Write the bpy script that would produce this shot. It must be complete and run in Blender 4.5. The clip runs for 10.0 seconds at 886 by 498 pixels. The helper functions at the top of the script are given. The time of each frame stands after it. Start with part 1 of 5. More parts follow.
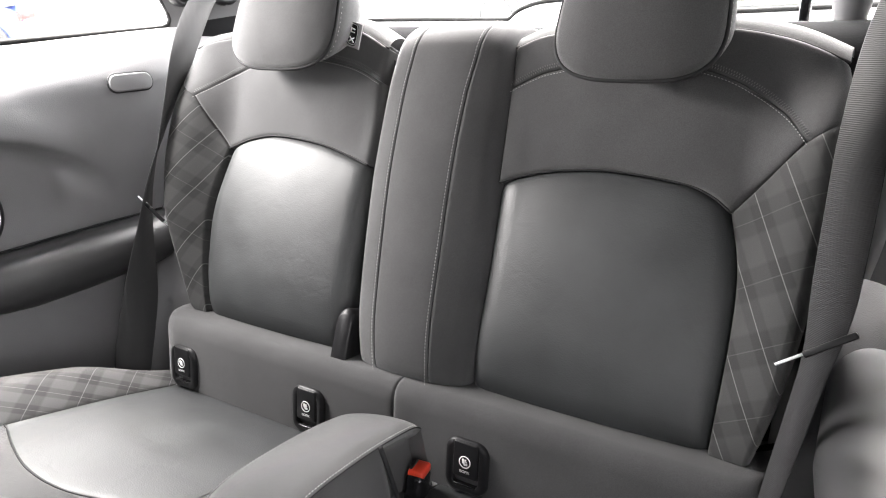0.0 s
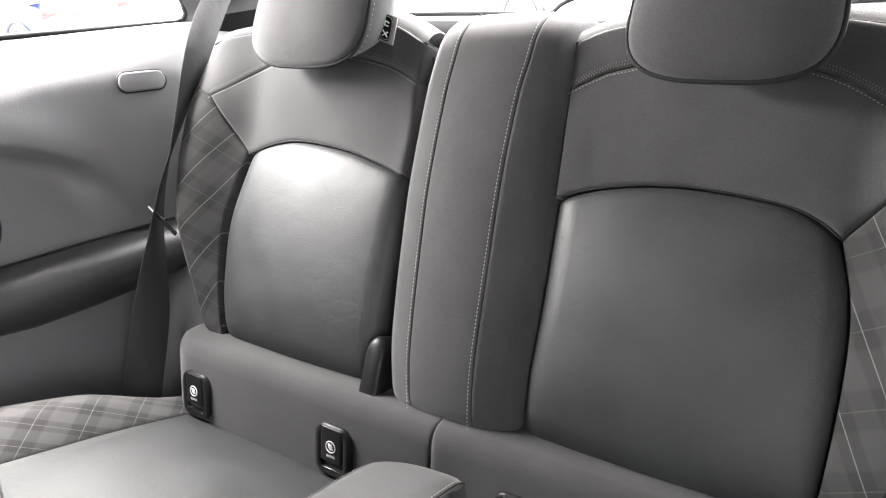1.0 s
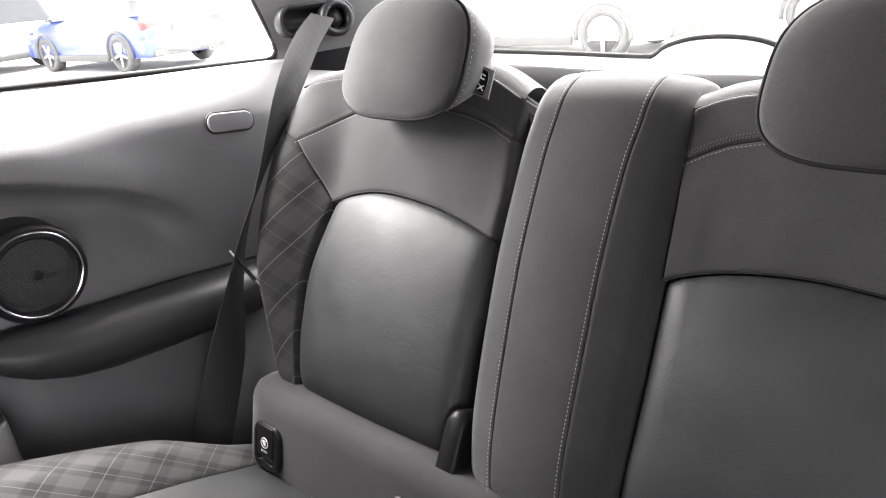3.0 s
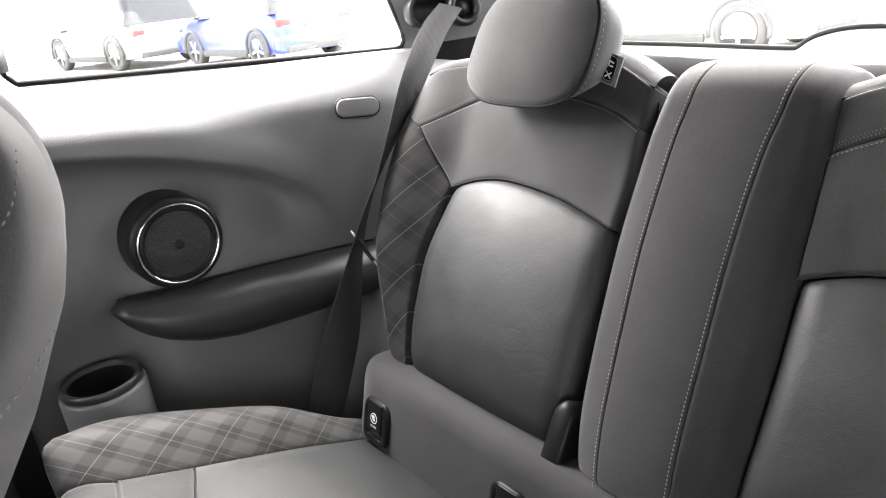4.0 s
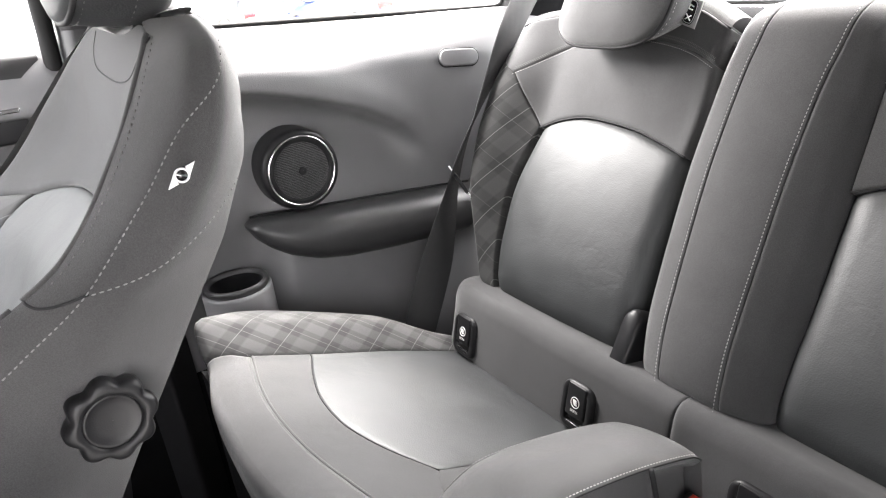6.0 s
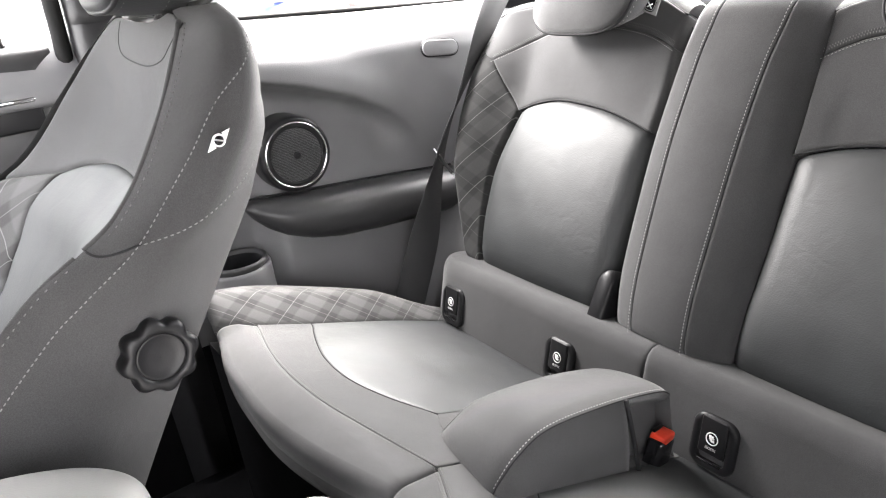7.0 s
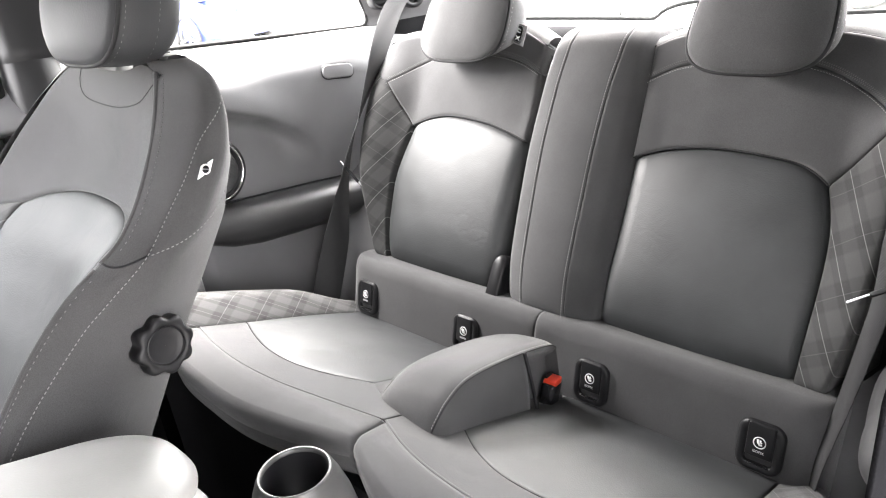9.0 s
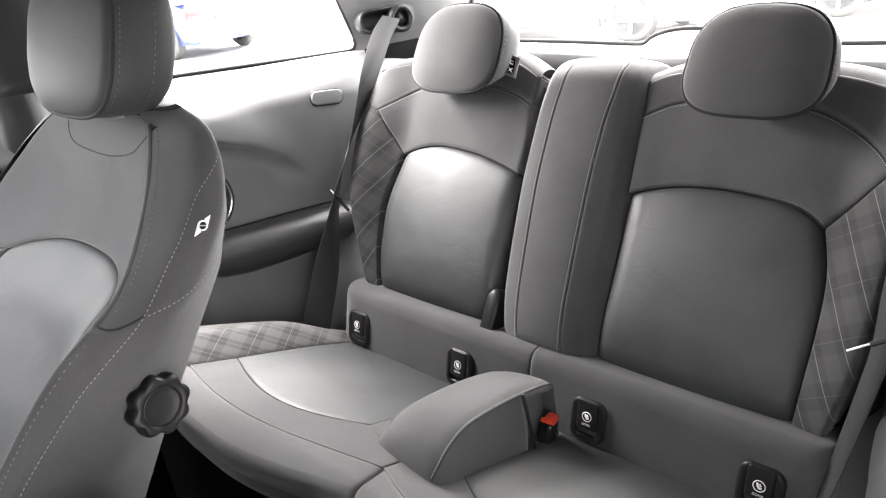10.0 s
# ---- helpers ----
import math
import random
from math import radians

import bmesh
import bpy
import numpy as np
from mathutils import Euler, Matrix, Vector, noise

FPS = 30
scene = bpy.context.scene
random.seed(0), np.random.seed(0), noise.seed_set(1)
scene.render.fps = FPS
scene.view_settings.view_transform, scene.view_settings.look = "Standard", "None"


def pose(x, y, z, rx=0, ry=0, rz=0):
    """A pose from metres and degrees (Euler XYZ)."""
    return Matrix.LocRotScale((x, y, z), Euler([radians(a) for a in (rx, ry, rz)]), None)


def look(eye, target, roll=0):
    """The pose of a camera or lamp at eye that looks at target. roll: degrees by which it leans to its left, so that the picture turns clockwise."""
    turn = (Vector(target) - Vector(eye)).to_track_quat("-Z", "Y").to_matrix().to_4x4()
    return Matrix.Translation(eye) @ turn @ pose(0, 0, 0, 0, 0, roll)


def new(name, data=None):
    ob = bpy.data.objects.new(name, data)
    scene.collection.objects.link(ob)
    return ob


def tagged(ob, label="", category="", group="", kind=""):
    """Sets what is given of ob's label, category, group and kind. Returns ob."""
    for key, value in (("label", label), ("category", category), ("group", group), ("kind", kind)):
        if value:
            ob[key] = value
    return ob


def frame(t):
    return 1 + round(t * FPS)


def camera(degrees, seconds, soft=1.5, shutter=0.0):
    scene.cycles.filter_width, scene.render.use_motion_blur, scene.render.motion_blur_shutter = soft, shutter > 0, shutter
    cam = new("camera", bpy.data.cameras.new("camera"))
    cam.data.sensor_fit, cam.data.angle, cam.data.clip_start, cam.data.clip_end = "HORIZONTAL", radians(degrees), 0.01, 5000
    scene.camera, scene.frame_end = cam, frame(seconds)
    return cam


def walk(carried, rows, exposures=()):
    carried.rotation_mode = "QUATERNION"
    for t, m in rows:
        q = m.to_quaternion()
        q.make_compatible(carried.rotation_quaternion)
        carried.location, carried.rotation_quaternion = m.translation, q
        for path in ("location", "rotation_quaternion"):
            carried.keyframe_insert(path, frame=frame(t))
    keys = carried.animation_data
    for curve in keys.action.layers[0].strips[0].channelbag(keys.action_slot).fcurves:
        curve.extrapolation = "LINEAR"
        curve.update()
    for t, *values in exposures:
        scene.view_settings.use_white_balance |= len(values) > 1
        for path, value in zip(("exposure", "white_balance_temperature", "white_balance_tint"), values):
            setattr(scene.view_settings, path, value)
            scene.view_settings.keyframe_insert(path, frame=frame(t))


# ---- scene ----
cam = camera(66.0, 10.0, soft=1.1)
PATH = [
    (0, (0.535, -0.598, 1.241), (-0.478, 0.92, 0.422), -5.6),
    (0.5, (0.489, -0.551, 1.226), (-0.563, 0.943, 0.412), -5.7),
    (1, (0.439, -0.511, 1.223), (-0.619, 0.977, 0.405), -5.8),
    (1.5, (0.408, -0.481, 1.236), (-0.661, 1.002, 0.425), -5.7),
    (2, (0.403, -0.446, 1.256), (-0.693, 1.027, 0.463), -5.9),
    (3.5, (0.363, -0.467, 1.269), (-0.969, 0.822, 0.518), -5.5),
    (4, (0.372, -0.471, 1.254), (-1.08, 0.688, 0.513), -6.1),
    (4.5, (0.383, -0.485, 1.248), (-1.124, 0.586, 0.485), -6.1),
    (5, (0.422, -0.509, 1.227), (-1.133, 0.494, 0.467), -6.4),
    (5.5, (0.456, -0.541, 1.219), (-1.136, 0.405, 0.463), -6.5),
    (6.8, (0.554, -0.626, 1.21), (-1.038, 0.322, 0.46), -7.6),
    (7, (0.565, -0.647, 1.211), (-0.992, 0.349, 0.448), -7.5),
    (7.5, (0.591, -0.705, 1.21), (-0.911, 0.366, 0.438), -7.4),
    (8, (0.635, -0.751, 1.221), (-0.796, 0.403, 0.432), -7.5),
    (8.5, (0.662, -0.79, 1.244), (-0.701, 0.437, 0.446), -7.2),
    (9, (0.672, -0.814, 1.288), (-0.65, 0.455, 0.487), -7.1),
    (9.5, (0.656, -0.813, 1.315), (-0.637, 0.484, 0.512), -6.8),
    (10, (0.634, -0.802, 1.342), (-0.647, 0.508, 0.539), -6.7),
]
EXPOSURES = [(t, e, 6620, 13) for t, e in ((0.0, 5.55), (2.0, 5.3), (3.5, 4.86), (4.5, 4.95), (5.5, 5.42), (7.0, 5.72), (8.5, 5.94), (9.3, 5.85), (9.7, 5.65), (10.0, 5.45))]
walk(cam, [(t, look(eye, target, roll)) for t, eye, target, roll in PATH], EXPOSURES)

# ---- world and sun ----
world = bpy.data.worlds.new("sky")
scene.world = world
world.use_nodes = True
wn = world.node_tree.nodes
sky = wn.new("ShaderNodeTexSky")
sky.sky_type = "NISHITA"
sky.sun_disc = False
sky.sun_elevation, sky.sun_rotation = radians(53.5), radians(332.5)
sky.air_density, sky.dust_density, sky.ozone_density = 1.0, 4.0, 0.6
soften = wn.new("ShaderNodeHueSaturation")
soften.inputs["Saturation"].default_value = 0.06
world.node_tree.links.new(sky.outputs[0], soften.inputs["Color"])
world.node_tree.links.new(soften.outputs[0], wn["Background"].inputs["Color"])
wn["Background"].inputs["Strength"].default_value = 0.12
sun = new("sun", bpy.data.lights.new("sun", "SUN"))
sun.data.energy, sun.data.angle, sun.data.color = 0.7, radians(35), (1.0, 0.96, 0.91)
sun.matrix_world = look((-2.4, 4.6, 7.0), (0, 0, 0))


# sky light let in through the upper part of the driver's rear side window
for name, y, wide, power in (("rear_side_daylight", 0.0, 0.54, 0.66),):
    lamp = new(name, bpy.data.lights.new(name, "AREA"))
    lamp.data.shape, lamp.data.size, lamp.data.size_y, lamp.data.energy, lamp.data.color = "RECTANGLE", wide, 0.085, power, (1.0, 0.985, 0.96)
    lamp.matrix_world = look((-0.742, y, 1.335), (0.0, y, 0.90))


# ---- materials ----
def material(name, base, rough, metal=0.0, grain=0.0, grain_scale=600.0, patch=0.12, patch_scale=9.0, sheen=0.0, spec=0.5, kind="noise", coat=0.0, emit=0.0, crease_depth=0.0, wrinkles=0.0):
    """A node material with variation at two scales: soft patches and a fine relief."""
    m = bpy.data.materials.new(name)
    m.use_nodes = True
    nt = m.node_tree
    b = nt.nodes["Principled BSDF"]
    b.inputs["Roughness"].default_value, b.inputs["Metallic"].default_value = rough, metal
    b.inputs["Specular IOR Level"].default_value = spec
    b.inputs["Sheen Weight"].default_value, b.inputs["Sheen Roughness"].default_value = sheen, 0.5
    b.inputs["Coat Weight"].default_value = coat
    co = nt.nodes.new("ShaderNodeTexCoord")
    big = nt.nodes.new("ShaderNodeTexNoise")
    big.inputs["Scale"].default_value, big.inputs["Detail"].default_value = patch_scale, 4
    nt.links.new(co.outputs["Object"], big.inputs["Vector"])
    ramp = nt.nodes.new("ShaderNodeMapRange")
    ramp.inputs["From Min"].default_value, ramp.inputs["From Max"].default_value = 0.3, 0.7
    ramp.inputs["To Min"].default_value, ramp.inputs["To Max"].default_value = 1 - patch, 1 + patch
    nt.links.new(big.outputs["Fac"], ramp.inputs["Value"])
    tint = nt.nodes.new("ShaderNodeVectorMath")
    tint.operation = "SCALE"
    tint.inputs[0].default_value = base
    nt.links.new(ramp.outputs[0], tint.inputs["Scale"])
    nt.links.new(tint.outputs[0], b.inputs["Base Color"])
    rr = nt.nodes.new("ShaderNodeMapRange")
    rr.inputs["From Min"].default_value, rr.inputs["From Max"].default_value = 0.3, 0.7
    rr.inputs["To Min"].default_value, rr.inputs["To Max"].default_value = rough * (1 - patch * 0.5), min(1, rough * (1 + patch * 0.5))
    nt.links.new(big.outputs["Fac"], rr.inputs["Value"])
    nt.links.new(rr.outputs[0], b.inputs["Roughness"])
    if grain:
        if kind == "leather":
            fine = nt.nodes.new("ShaderNodeTexVoronoi")
            fine.inputs["Scale"].default_value = grain_scale
            fine.feature = "SMOOTH_F1"
            out = fine.outputs["Distance"]
        elif kind == "weave":
            fine = nt.nodes.new("ShaderNodeTexWave")
            fine.inputs["Scale"].default_value, fine.inputs["Distortion"].default_value = grain_scale, 1.5
            fine.bands_direction = "Z"
            out = fine.outputs["Fac"]
        else:
            fine = nt.nodes.new("ShaderNodeTexNoise")
            fine.inputs["Scale"].default_value, fine.inputs["Detail"].default_value = grain_scale, 3
            out = fine.outputs["Fac"]
        nt.links.new(co.outputs["Object"], fine.inputs["Vector"])
        bump = nt.nodes.new("ShaderNodeBump")
        bump.inputs["Strength"].default_value, bump.inputs["Distance"].default_value = grain, 0.0006
        nt.links.new(out, bump.inputs["Height"])
        if kind in ("leather", "cloth"):
            # soft creases over the grain
            crease = nt.nodes.new("ShaderNodeTexNoise")
            crease.inputs["Scale"].default_value, crease.inputs["Detail"].default_value, crease.inputs["Distortion"].default_value = 16, 3, 0.6
            nt.links.new(co.outputs["Object"], crease.inputs["Vector"])
            wide = nt.nodes.new("ShaderNodeBump")
            wide.inputs["Strength"].default_value, wide.inputs["Distance"].default_value = crease_depth, 0.004
            nt.links.new(crease.outputs["Fac"], wide.inputs["Height"])
            nt.links.new(wide.outputs[0], bump.inputs["Normal"])
        if kind == "leather" and wrinkles:
            # sparse short wrinkles: thin warped lines, only in scattered patches
            warp = nt.nodes.new("ShaderNodeTexNoise")
            warp.inputs["Scale"].default_value, warp.inputs["Detail"].default_value = 11, 3
            nt.links.new(co.outputs["Object"], warp.inputs["Vector"])
            push = nt.nodes.new("ShaderNodeVectorMath")
            push.operation = "MULTIPLY_ADD"
            push.inputs[1].default_value = (0.14, 0.14, 0.14)
            nt.links.new(warp.outputs["Color"], push.inputs[0])
            nt.links.new(co.outputs["Object"], push.inputs[2])
            cells = nt.nodes.new("ShaderNodeTexVoronoi")
            cells.feature = "DISTANCE_TO_EDGE"
            cells.inputs["Scale"].default_value = 19
            nt.links.new(push.outputs[0], cells.inputs["Vector"])
            line = nt.nodes.new("ShaderNodeMapRange")
            line.interpolation_type = "SMOOTHSTEP"
            line.inputs["From Min"].default_value, line.inputs["From Max"].default_value = 0.0, 0.16
            line.inputs["To Min"].default_value, line.inputs["To Max"].default_value = 1.0, 0.0
            nt.links.new(cells.outputs["Distance"], line.inputs["Value"])
            where = nt.nodes.new("ShaderNodeTexNoise")
            where.inputs["Scale"].default_value, where.inputs["Detail"].default_value = 8.5, 2
            nt.links.new(co.outputs["Object"], where.inputs["Vector"])
            some = nt.nodes.new("ShaderNodeMapRange")
            some.interpolation_type = "SMOOTHSTEP"
            some.inputs["From Min"].default_value, some.inputs["From Max"].default_value = 0.53, 0.68
            nt.links.new(where.outputs["Fac"], some.inputs["Value"])
            both = nt.nodes.new("ShaderNodeMath")
            both.operation = "MULTIPLY"
            nt.links.new(line.outputs[0], both.inputs[0])
            nt.links.new(some.outputs[0], both.inputs[1])
            fold = nt.nodes.new("ShaderNodeBump")
            fold.invert = True
            fold.inputs["Strength"].default_value, fold.inputs["Distance"].default_value = wrinkles, 0.004
            nt.links.new(both.outputs[0], fold.inputs["Height"])
            nt.links.new(wide.outputs[0], fold.inputs["Normal"])
            nt.links.new(fold.outputs[0], bump.inputs["Normal"])
        if kind == "cloth":
            # mottled yarn
            yarn = nt.nodes.new("ShaderNodeTexNoise")
            yarn.inputs["Scale"].default_value, yarn.inputs["Detail"].default_value = 850, 2
            nt.links.new(co.outputs["Object"], yarn.inputs["Vector"])
            tone = nt.nodes.new("ShaderNodeMapRange")
            tone.inputs["From Min"].default_value, tone.inputs["From Max"].default_value = 0.3, 0.7
            tone.inputs["To Min"].default_value, tone.inputs["To Max"].default_value = 0.84, 1.16
            nt.links.new(yarn.outputs["Fac"], tone.inputs["Value"])
            mottle = nt.nodes.new("ShaderNodeVectorMath")
            mottle.operation = "SCALE"
            nt.links.new(tint.outputs[0], mottle.inputs[0])
            nt.links.new(tone.outputs[0], mottle.inputs["Scale"])
            nt.links.new(mottle.outputs[0], b.inputs["Base Color"])
        nt.links.new(bump.outputs[0], b.inputs["Normal"])
    if emit:
        b.inputs["Emission Color"].default_value, b.inputs["Emission Strength"].default_value = (*base, 1), emit
    return m


def plaid_material(name, turn, along, cross, strong, ground_tone, bar_tone):
    """Checked cloth on the pieces' own metre grid: two tones of bars, and a thin pale line along and across."""
    m = material(name, (0.05, 0.05, 0.052), 0.95, grain=0.45, grain_scale=1100, sheen=0.10, spec=0.12)
    nt = m.node_tree
    L = nt.links.new
    b = nt.nodes["Principled BSDF"]
    uv = nt.nodes.new("ShaderNodeUVMap")
    rot = nt.nodes.new("ShaderNodeVectorRotate")
    rot.rotation_type = "Z_AXIS"
    rot.inputs["Angle"].default_value = radians(turn)
    L(uv.outputs[0], rot.inputs["Vector"])
    sep = nt.nodes.new("ShaderNodeSeparateXYZ")
    L(rot.outputs[0], sep.inputs[0])

    def math_node(op, a, v):
        n = nt.nodes.new("ShaderNodeMath")
        n.operation = op
        for k, x in enumerate((a, v)):
            if isinstance(x, (int, float)):
                n.inputs[k].default_value = x
            else:
                L(x, n.inputs[k])
        return n.outputs[0]

    value = None
    for axis, period, weight in (("X", along, 1.0), ("Y", cross, strong)):
        f = math_node("FRACT", math_node("MULTIPLY", sep.outputs[axis], 1 / period), 0)
        soft_bar = nt.nodes.new("ShaderNodeMapRange")
        soft_bar.interpolation_type = "SMOOTHSTEP"
        soft_bar.inputs["From Min"].default_value, soft_bar.inputs["From Max"].default_value = 0.29, 0.21
        L(math_node("ABSOLUTE", math_node("SUBTRACT", f, 0.27), 0), soft_bar.inputs["Value"])
        bar = math_node("MULTIPLY", soft_bar.outputs[0], bar_tone)
        thin = math_node("MULTIPLY", math_node("LESS_THAN", math_node("ABSOLUTE", math_node("SUBTRACT", f, 0.76), 0), 0.00055 / period), 0.075 * weight)
        both = math_node("ADD", bar, thin)
        value = both if value is None else math_node("ADD", value, both)
    total = math_node("ADD", value, ground_tone)
    spots = nt.nodes.new("ShaderNodeTexNoise")
    spots.inputs["Scale"].default_value = 900
    total = math_node("MULTIPLY", total, math_node("ADD", math_node("MULTIPLY", spots.outputs["Fac"], 0.7), 0.65))
    col = nt.nodes.new("ShaderNodeCombineColor")
    for k in range(3):
        L(total, col.inputs[k])
    L(col.outputs[0], b.inputs["Base Color"])
    return m


def window_glass(name):
    m = bpy.data.materials.new(name)
    m.use_nodes = True
    nt = m.node_tree
    nt.nodes.remove(nt.nodes["Principled BSDF"])
    clear, gloss, mix = nt.nodes.new("ShaderNodeBsdfTransparent"), nt.nodes.new("ShaderNodeBsdfGlossy"), nt.nodes.new("ShaderNodeMixShader")
    clear.inputs["Color"].default_value = (0.84, 0.86, 0.85, 1)
    gloss.inputs["Roughness"].default_value = 0.02
    mix.inputs[0].default_value = 0.05
    nt.links.new(clear.outputs[0], mix.inputs[1])
    nt.links.new(gloss.outputs[0], mix.inputs[2])
    nt.links.new(mix.outputs[0], nt.nodes["Material Output"].inputs[0])
    return m


CLOTH = material("dark_seat_cloth", (0.052, 0.052, 0.053), 0.95, grain=0.6, grain_scale=1300, kind="cloth", sheen=0.22, spec=0.12, patch=0.15, crease_depth=0.25)
LEATHER = material("dark_seat_leather", (0.027, 0.029, 0.030), 0.56, grain=0.28, grain_scale=560, kind="leather", patch=0.22, patch_scale=14, spec=0.54, crease_depth=0.22, wrinkles=0.04)
PLAID = plaid_material("checked_cloth", -26, 0.041, 0.070, 0.3, 0.029, 0.009)
PLAID_SEAT = plaid_material("checked_seat_cloth", 45, 0.060, 0.060, 0.9, 0.040, 0.020)
THREAD = material("grey_thread", (0.25, 0.25, 0.243), 0.8, patch=0.2)
PIPING = material("dark_piping", (0.02, 0.02, 0.021), 0.7, spec=0.15)
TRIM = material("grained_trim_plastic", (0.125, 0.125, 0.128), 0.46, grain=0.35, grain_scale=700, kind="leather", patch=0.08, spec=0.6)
# for pillars and wheel arches; on the passenger panel it paints in shade
TRIM_DARK_SHADED = material("dark_and_shaded_trim_plastic", (0.06, 0.06, 0.062), 0.5, grain=0.35, grain_scale=700, kind="leather", patch=0.08, spec=0.45)
TRIM_SOFT = material("smooth_armrest_plastic", (0.026, 0.026, 0.027), 0.42, grain=0.16, grain_scale=900, patch=0.1, spec=0.5)
BLACK = material("black_plastic", (0.010, 0.010, 0.011), 0.42, grain=0.15, grain_scale=900, spec=0.24)
GLOSS = material("gloss_black_plastic", (0.008, 0.008, 0.009), 0.22)
RUBBER = material("black_rubber", (0.012, 0.012, 0.012), 0.75, spec=0.2)
CARPET = material("black_carpet", (0.007, 0.007, 0.0075), 0.95, grain=0.9, grain_scale=500, patch=0.3, spec=0.05)
WEBBING = material("belt_webbing", (0.032, 0.032, 0.033), 0.7, grain=0.55, grain_scale=190, kind="weave", patch=0.06, spec=0.12)
HEAD_LEATHER = material("front_headrest_leather", (0.030, 0.031, 0.033), 0.6, grain=0.3, grain_scale=520, kind="leather", patch=0.15, spec=0.25, crease_depth=0.1)
BLACK_WEBBING = material("black_belt_webbing", (0.005, 0.005, 0.0055), 0.9, grain=0.25, grain_scale=190, kind="weave", patch=0.06, spec=0.0)
CHROME = material("chrome", (0.75, 0.75, 0.76), 0.12, metal=1.0, patch=0.05)
SATIN = material("satin_metal", (0.48, 0.48, 0.49), 0.35, metal=1.0)
TONGUE = material("bright_tongue_metal", (0.5, 0.5, 0.51), 0.35, metal=0.9)
SEAT_THREAD = material("grey_seat_thread", (0.115, 0.115, 0.113), 0.8, patch=0.2)
LADDER = material("dark_grey_thread", (0.17, 0.17, 0.168), 0.8, patch=0.2)
LABEL = material("grey_label_cloth", (0.17, 0.17, 0.17), 0.8, grain=0.3, grain_scale=1200)
DULL_PRINT = material("grey_print", (0.22, 0.22, 0.22), 0.7)
WHITE_PRINT = material("white_print", (0.75, 0.75, 0.75), 0.6)
RED = material("red_buckle_plastic", (0.62, 0.045, 0.02), 0.4)
PILLAR = material("dark_pillar_plastic", (0.012, 0.012, 0.013), 0.42, grain=0.15, grain_scale=900, patch=0.1, spec=0.4)
MESH = material("speaker_mesh", (0.012, 0.012, 0.013), 0.6, grain=1.0, grain_scale=900, kind="leather")
MESH_WIRE = material("speaker_wire", (0.05, 0.05, 0.051), 0.45)
HEADLINER = material("dark_headliner", (0.05, 0.05, 0.052), 0.95, grain=0.4, grain_scale=700)
# lid leather lightened: strong light from ahead put into its colour
LID = material("lightened_armrest_leather", (0.22, 0.217, 0.213), 0.46, grain=0.18, grain_scale=600, kind="leather", patch=0.08)
CUP = material("grey_cup_plastic", (0.05, 0.05, 0.05), 0.38, grain=0.2, grain_scale=900, patch=0.15, patch_scale=30)
GLASS = window_glass("window_glass")


# ---- mesh helpers ----
def interp(keys, x):
    return float(np.interp(x, [k[0] for k in keys], [k[1] for k in keys]))


def smooth(x):
    x = min(1.0, max(0.0, x))
    return x * x * (3 - 2 * x)


def spline(pts, closed=False):
    """A smooth curve through a few control points: a function of 0..1, by arc length."""
    p = np.array(pts, float)
    if len(p) == 2 and not closed:
        return lambda s: p[0] + (p[1] - p[0]) * s
    if closed:
        q = np.vstack([p[-1], p, p[0], p[1]])
    else:
        q = np.vstack([2 * p[0] - p[1], p, 2 * p[-1] - p[-2]])
    fine = []
    for i in range(1, len(q) - 2):
        a, b, c, d = q[i - 1], q[i], q[i + 1], q[i + 2]
        for k in range(16):
            t = k / 16
            fine.append(0.5 * (2 * b + (c - a) * t + (2 * a - 5 * b + 4 * c - d) * t * t + (3 * b - a - 3 * c + d) * t ** 3))
    fine.append(q[-2])
    fine = np.array(fine)
    run = np.r_[0, np.cumsum(np.linalg.norm(np.diff(fine, axis=0), axis=1))]
    run /= run[-1]
    return lambda s: np.array([np.interp(s, run, fine[:, k]) for k in range(fine.shape[1])])


def grid_geo(P, UV=None, close_u=False, close_v=False):
    """Faces over a grid of points P[row][column]."""
    nv, nu = len(P), len(P[0])
    verts = [tuple(p) for row in P for p in row]
    faces = []
    for j in range(nv if close_v else nv - 1):
        for i in range(nu if close_u else nu - 1):
            a, b = j * nu + i, j * nu + (i + 1) % nu
            c, d = ((j + 1) % nv) * nu + (i + 1) % nu, ((j + 1) % nv) * nu + i
            faces.append((a, b, c, d))
    uv = [tuple(q) for row in UV for q in row] if UV is not None else None
    return verts, faces, uv


def join(*geos):
    verts, faces, uv = [], [], []
    for g in geos:
        k = len(verts)
        verts += list(g[0])
        faces += [tuple(i + k for i in f) for f in g[1]]
        uv += list(g[2]) if len(g) > 2 and g[2] else [(v[0], v[1]) for v in g[0]]
    return verts, faces, uv


def moved(geo, m):
    return [tuple(m @ Vector(v)) for v in geo[0]], geo[1], geo[2] if len(geo) > 2 else None


def thing(name, at, label, category, group=""):
    e = new(name)
    e.empty_display_size = 0.05
    e.location = at
    return tagged(e, label, category, group)


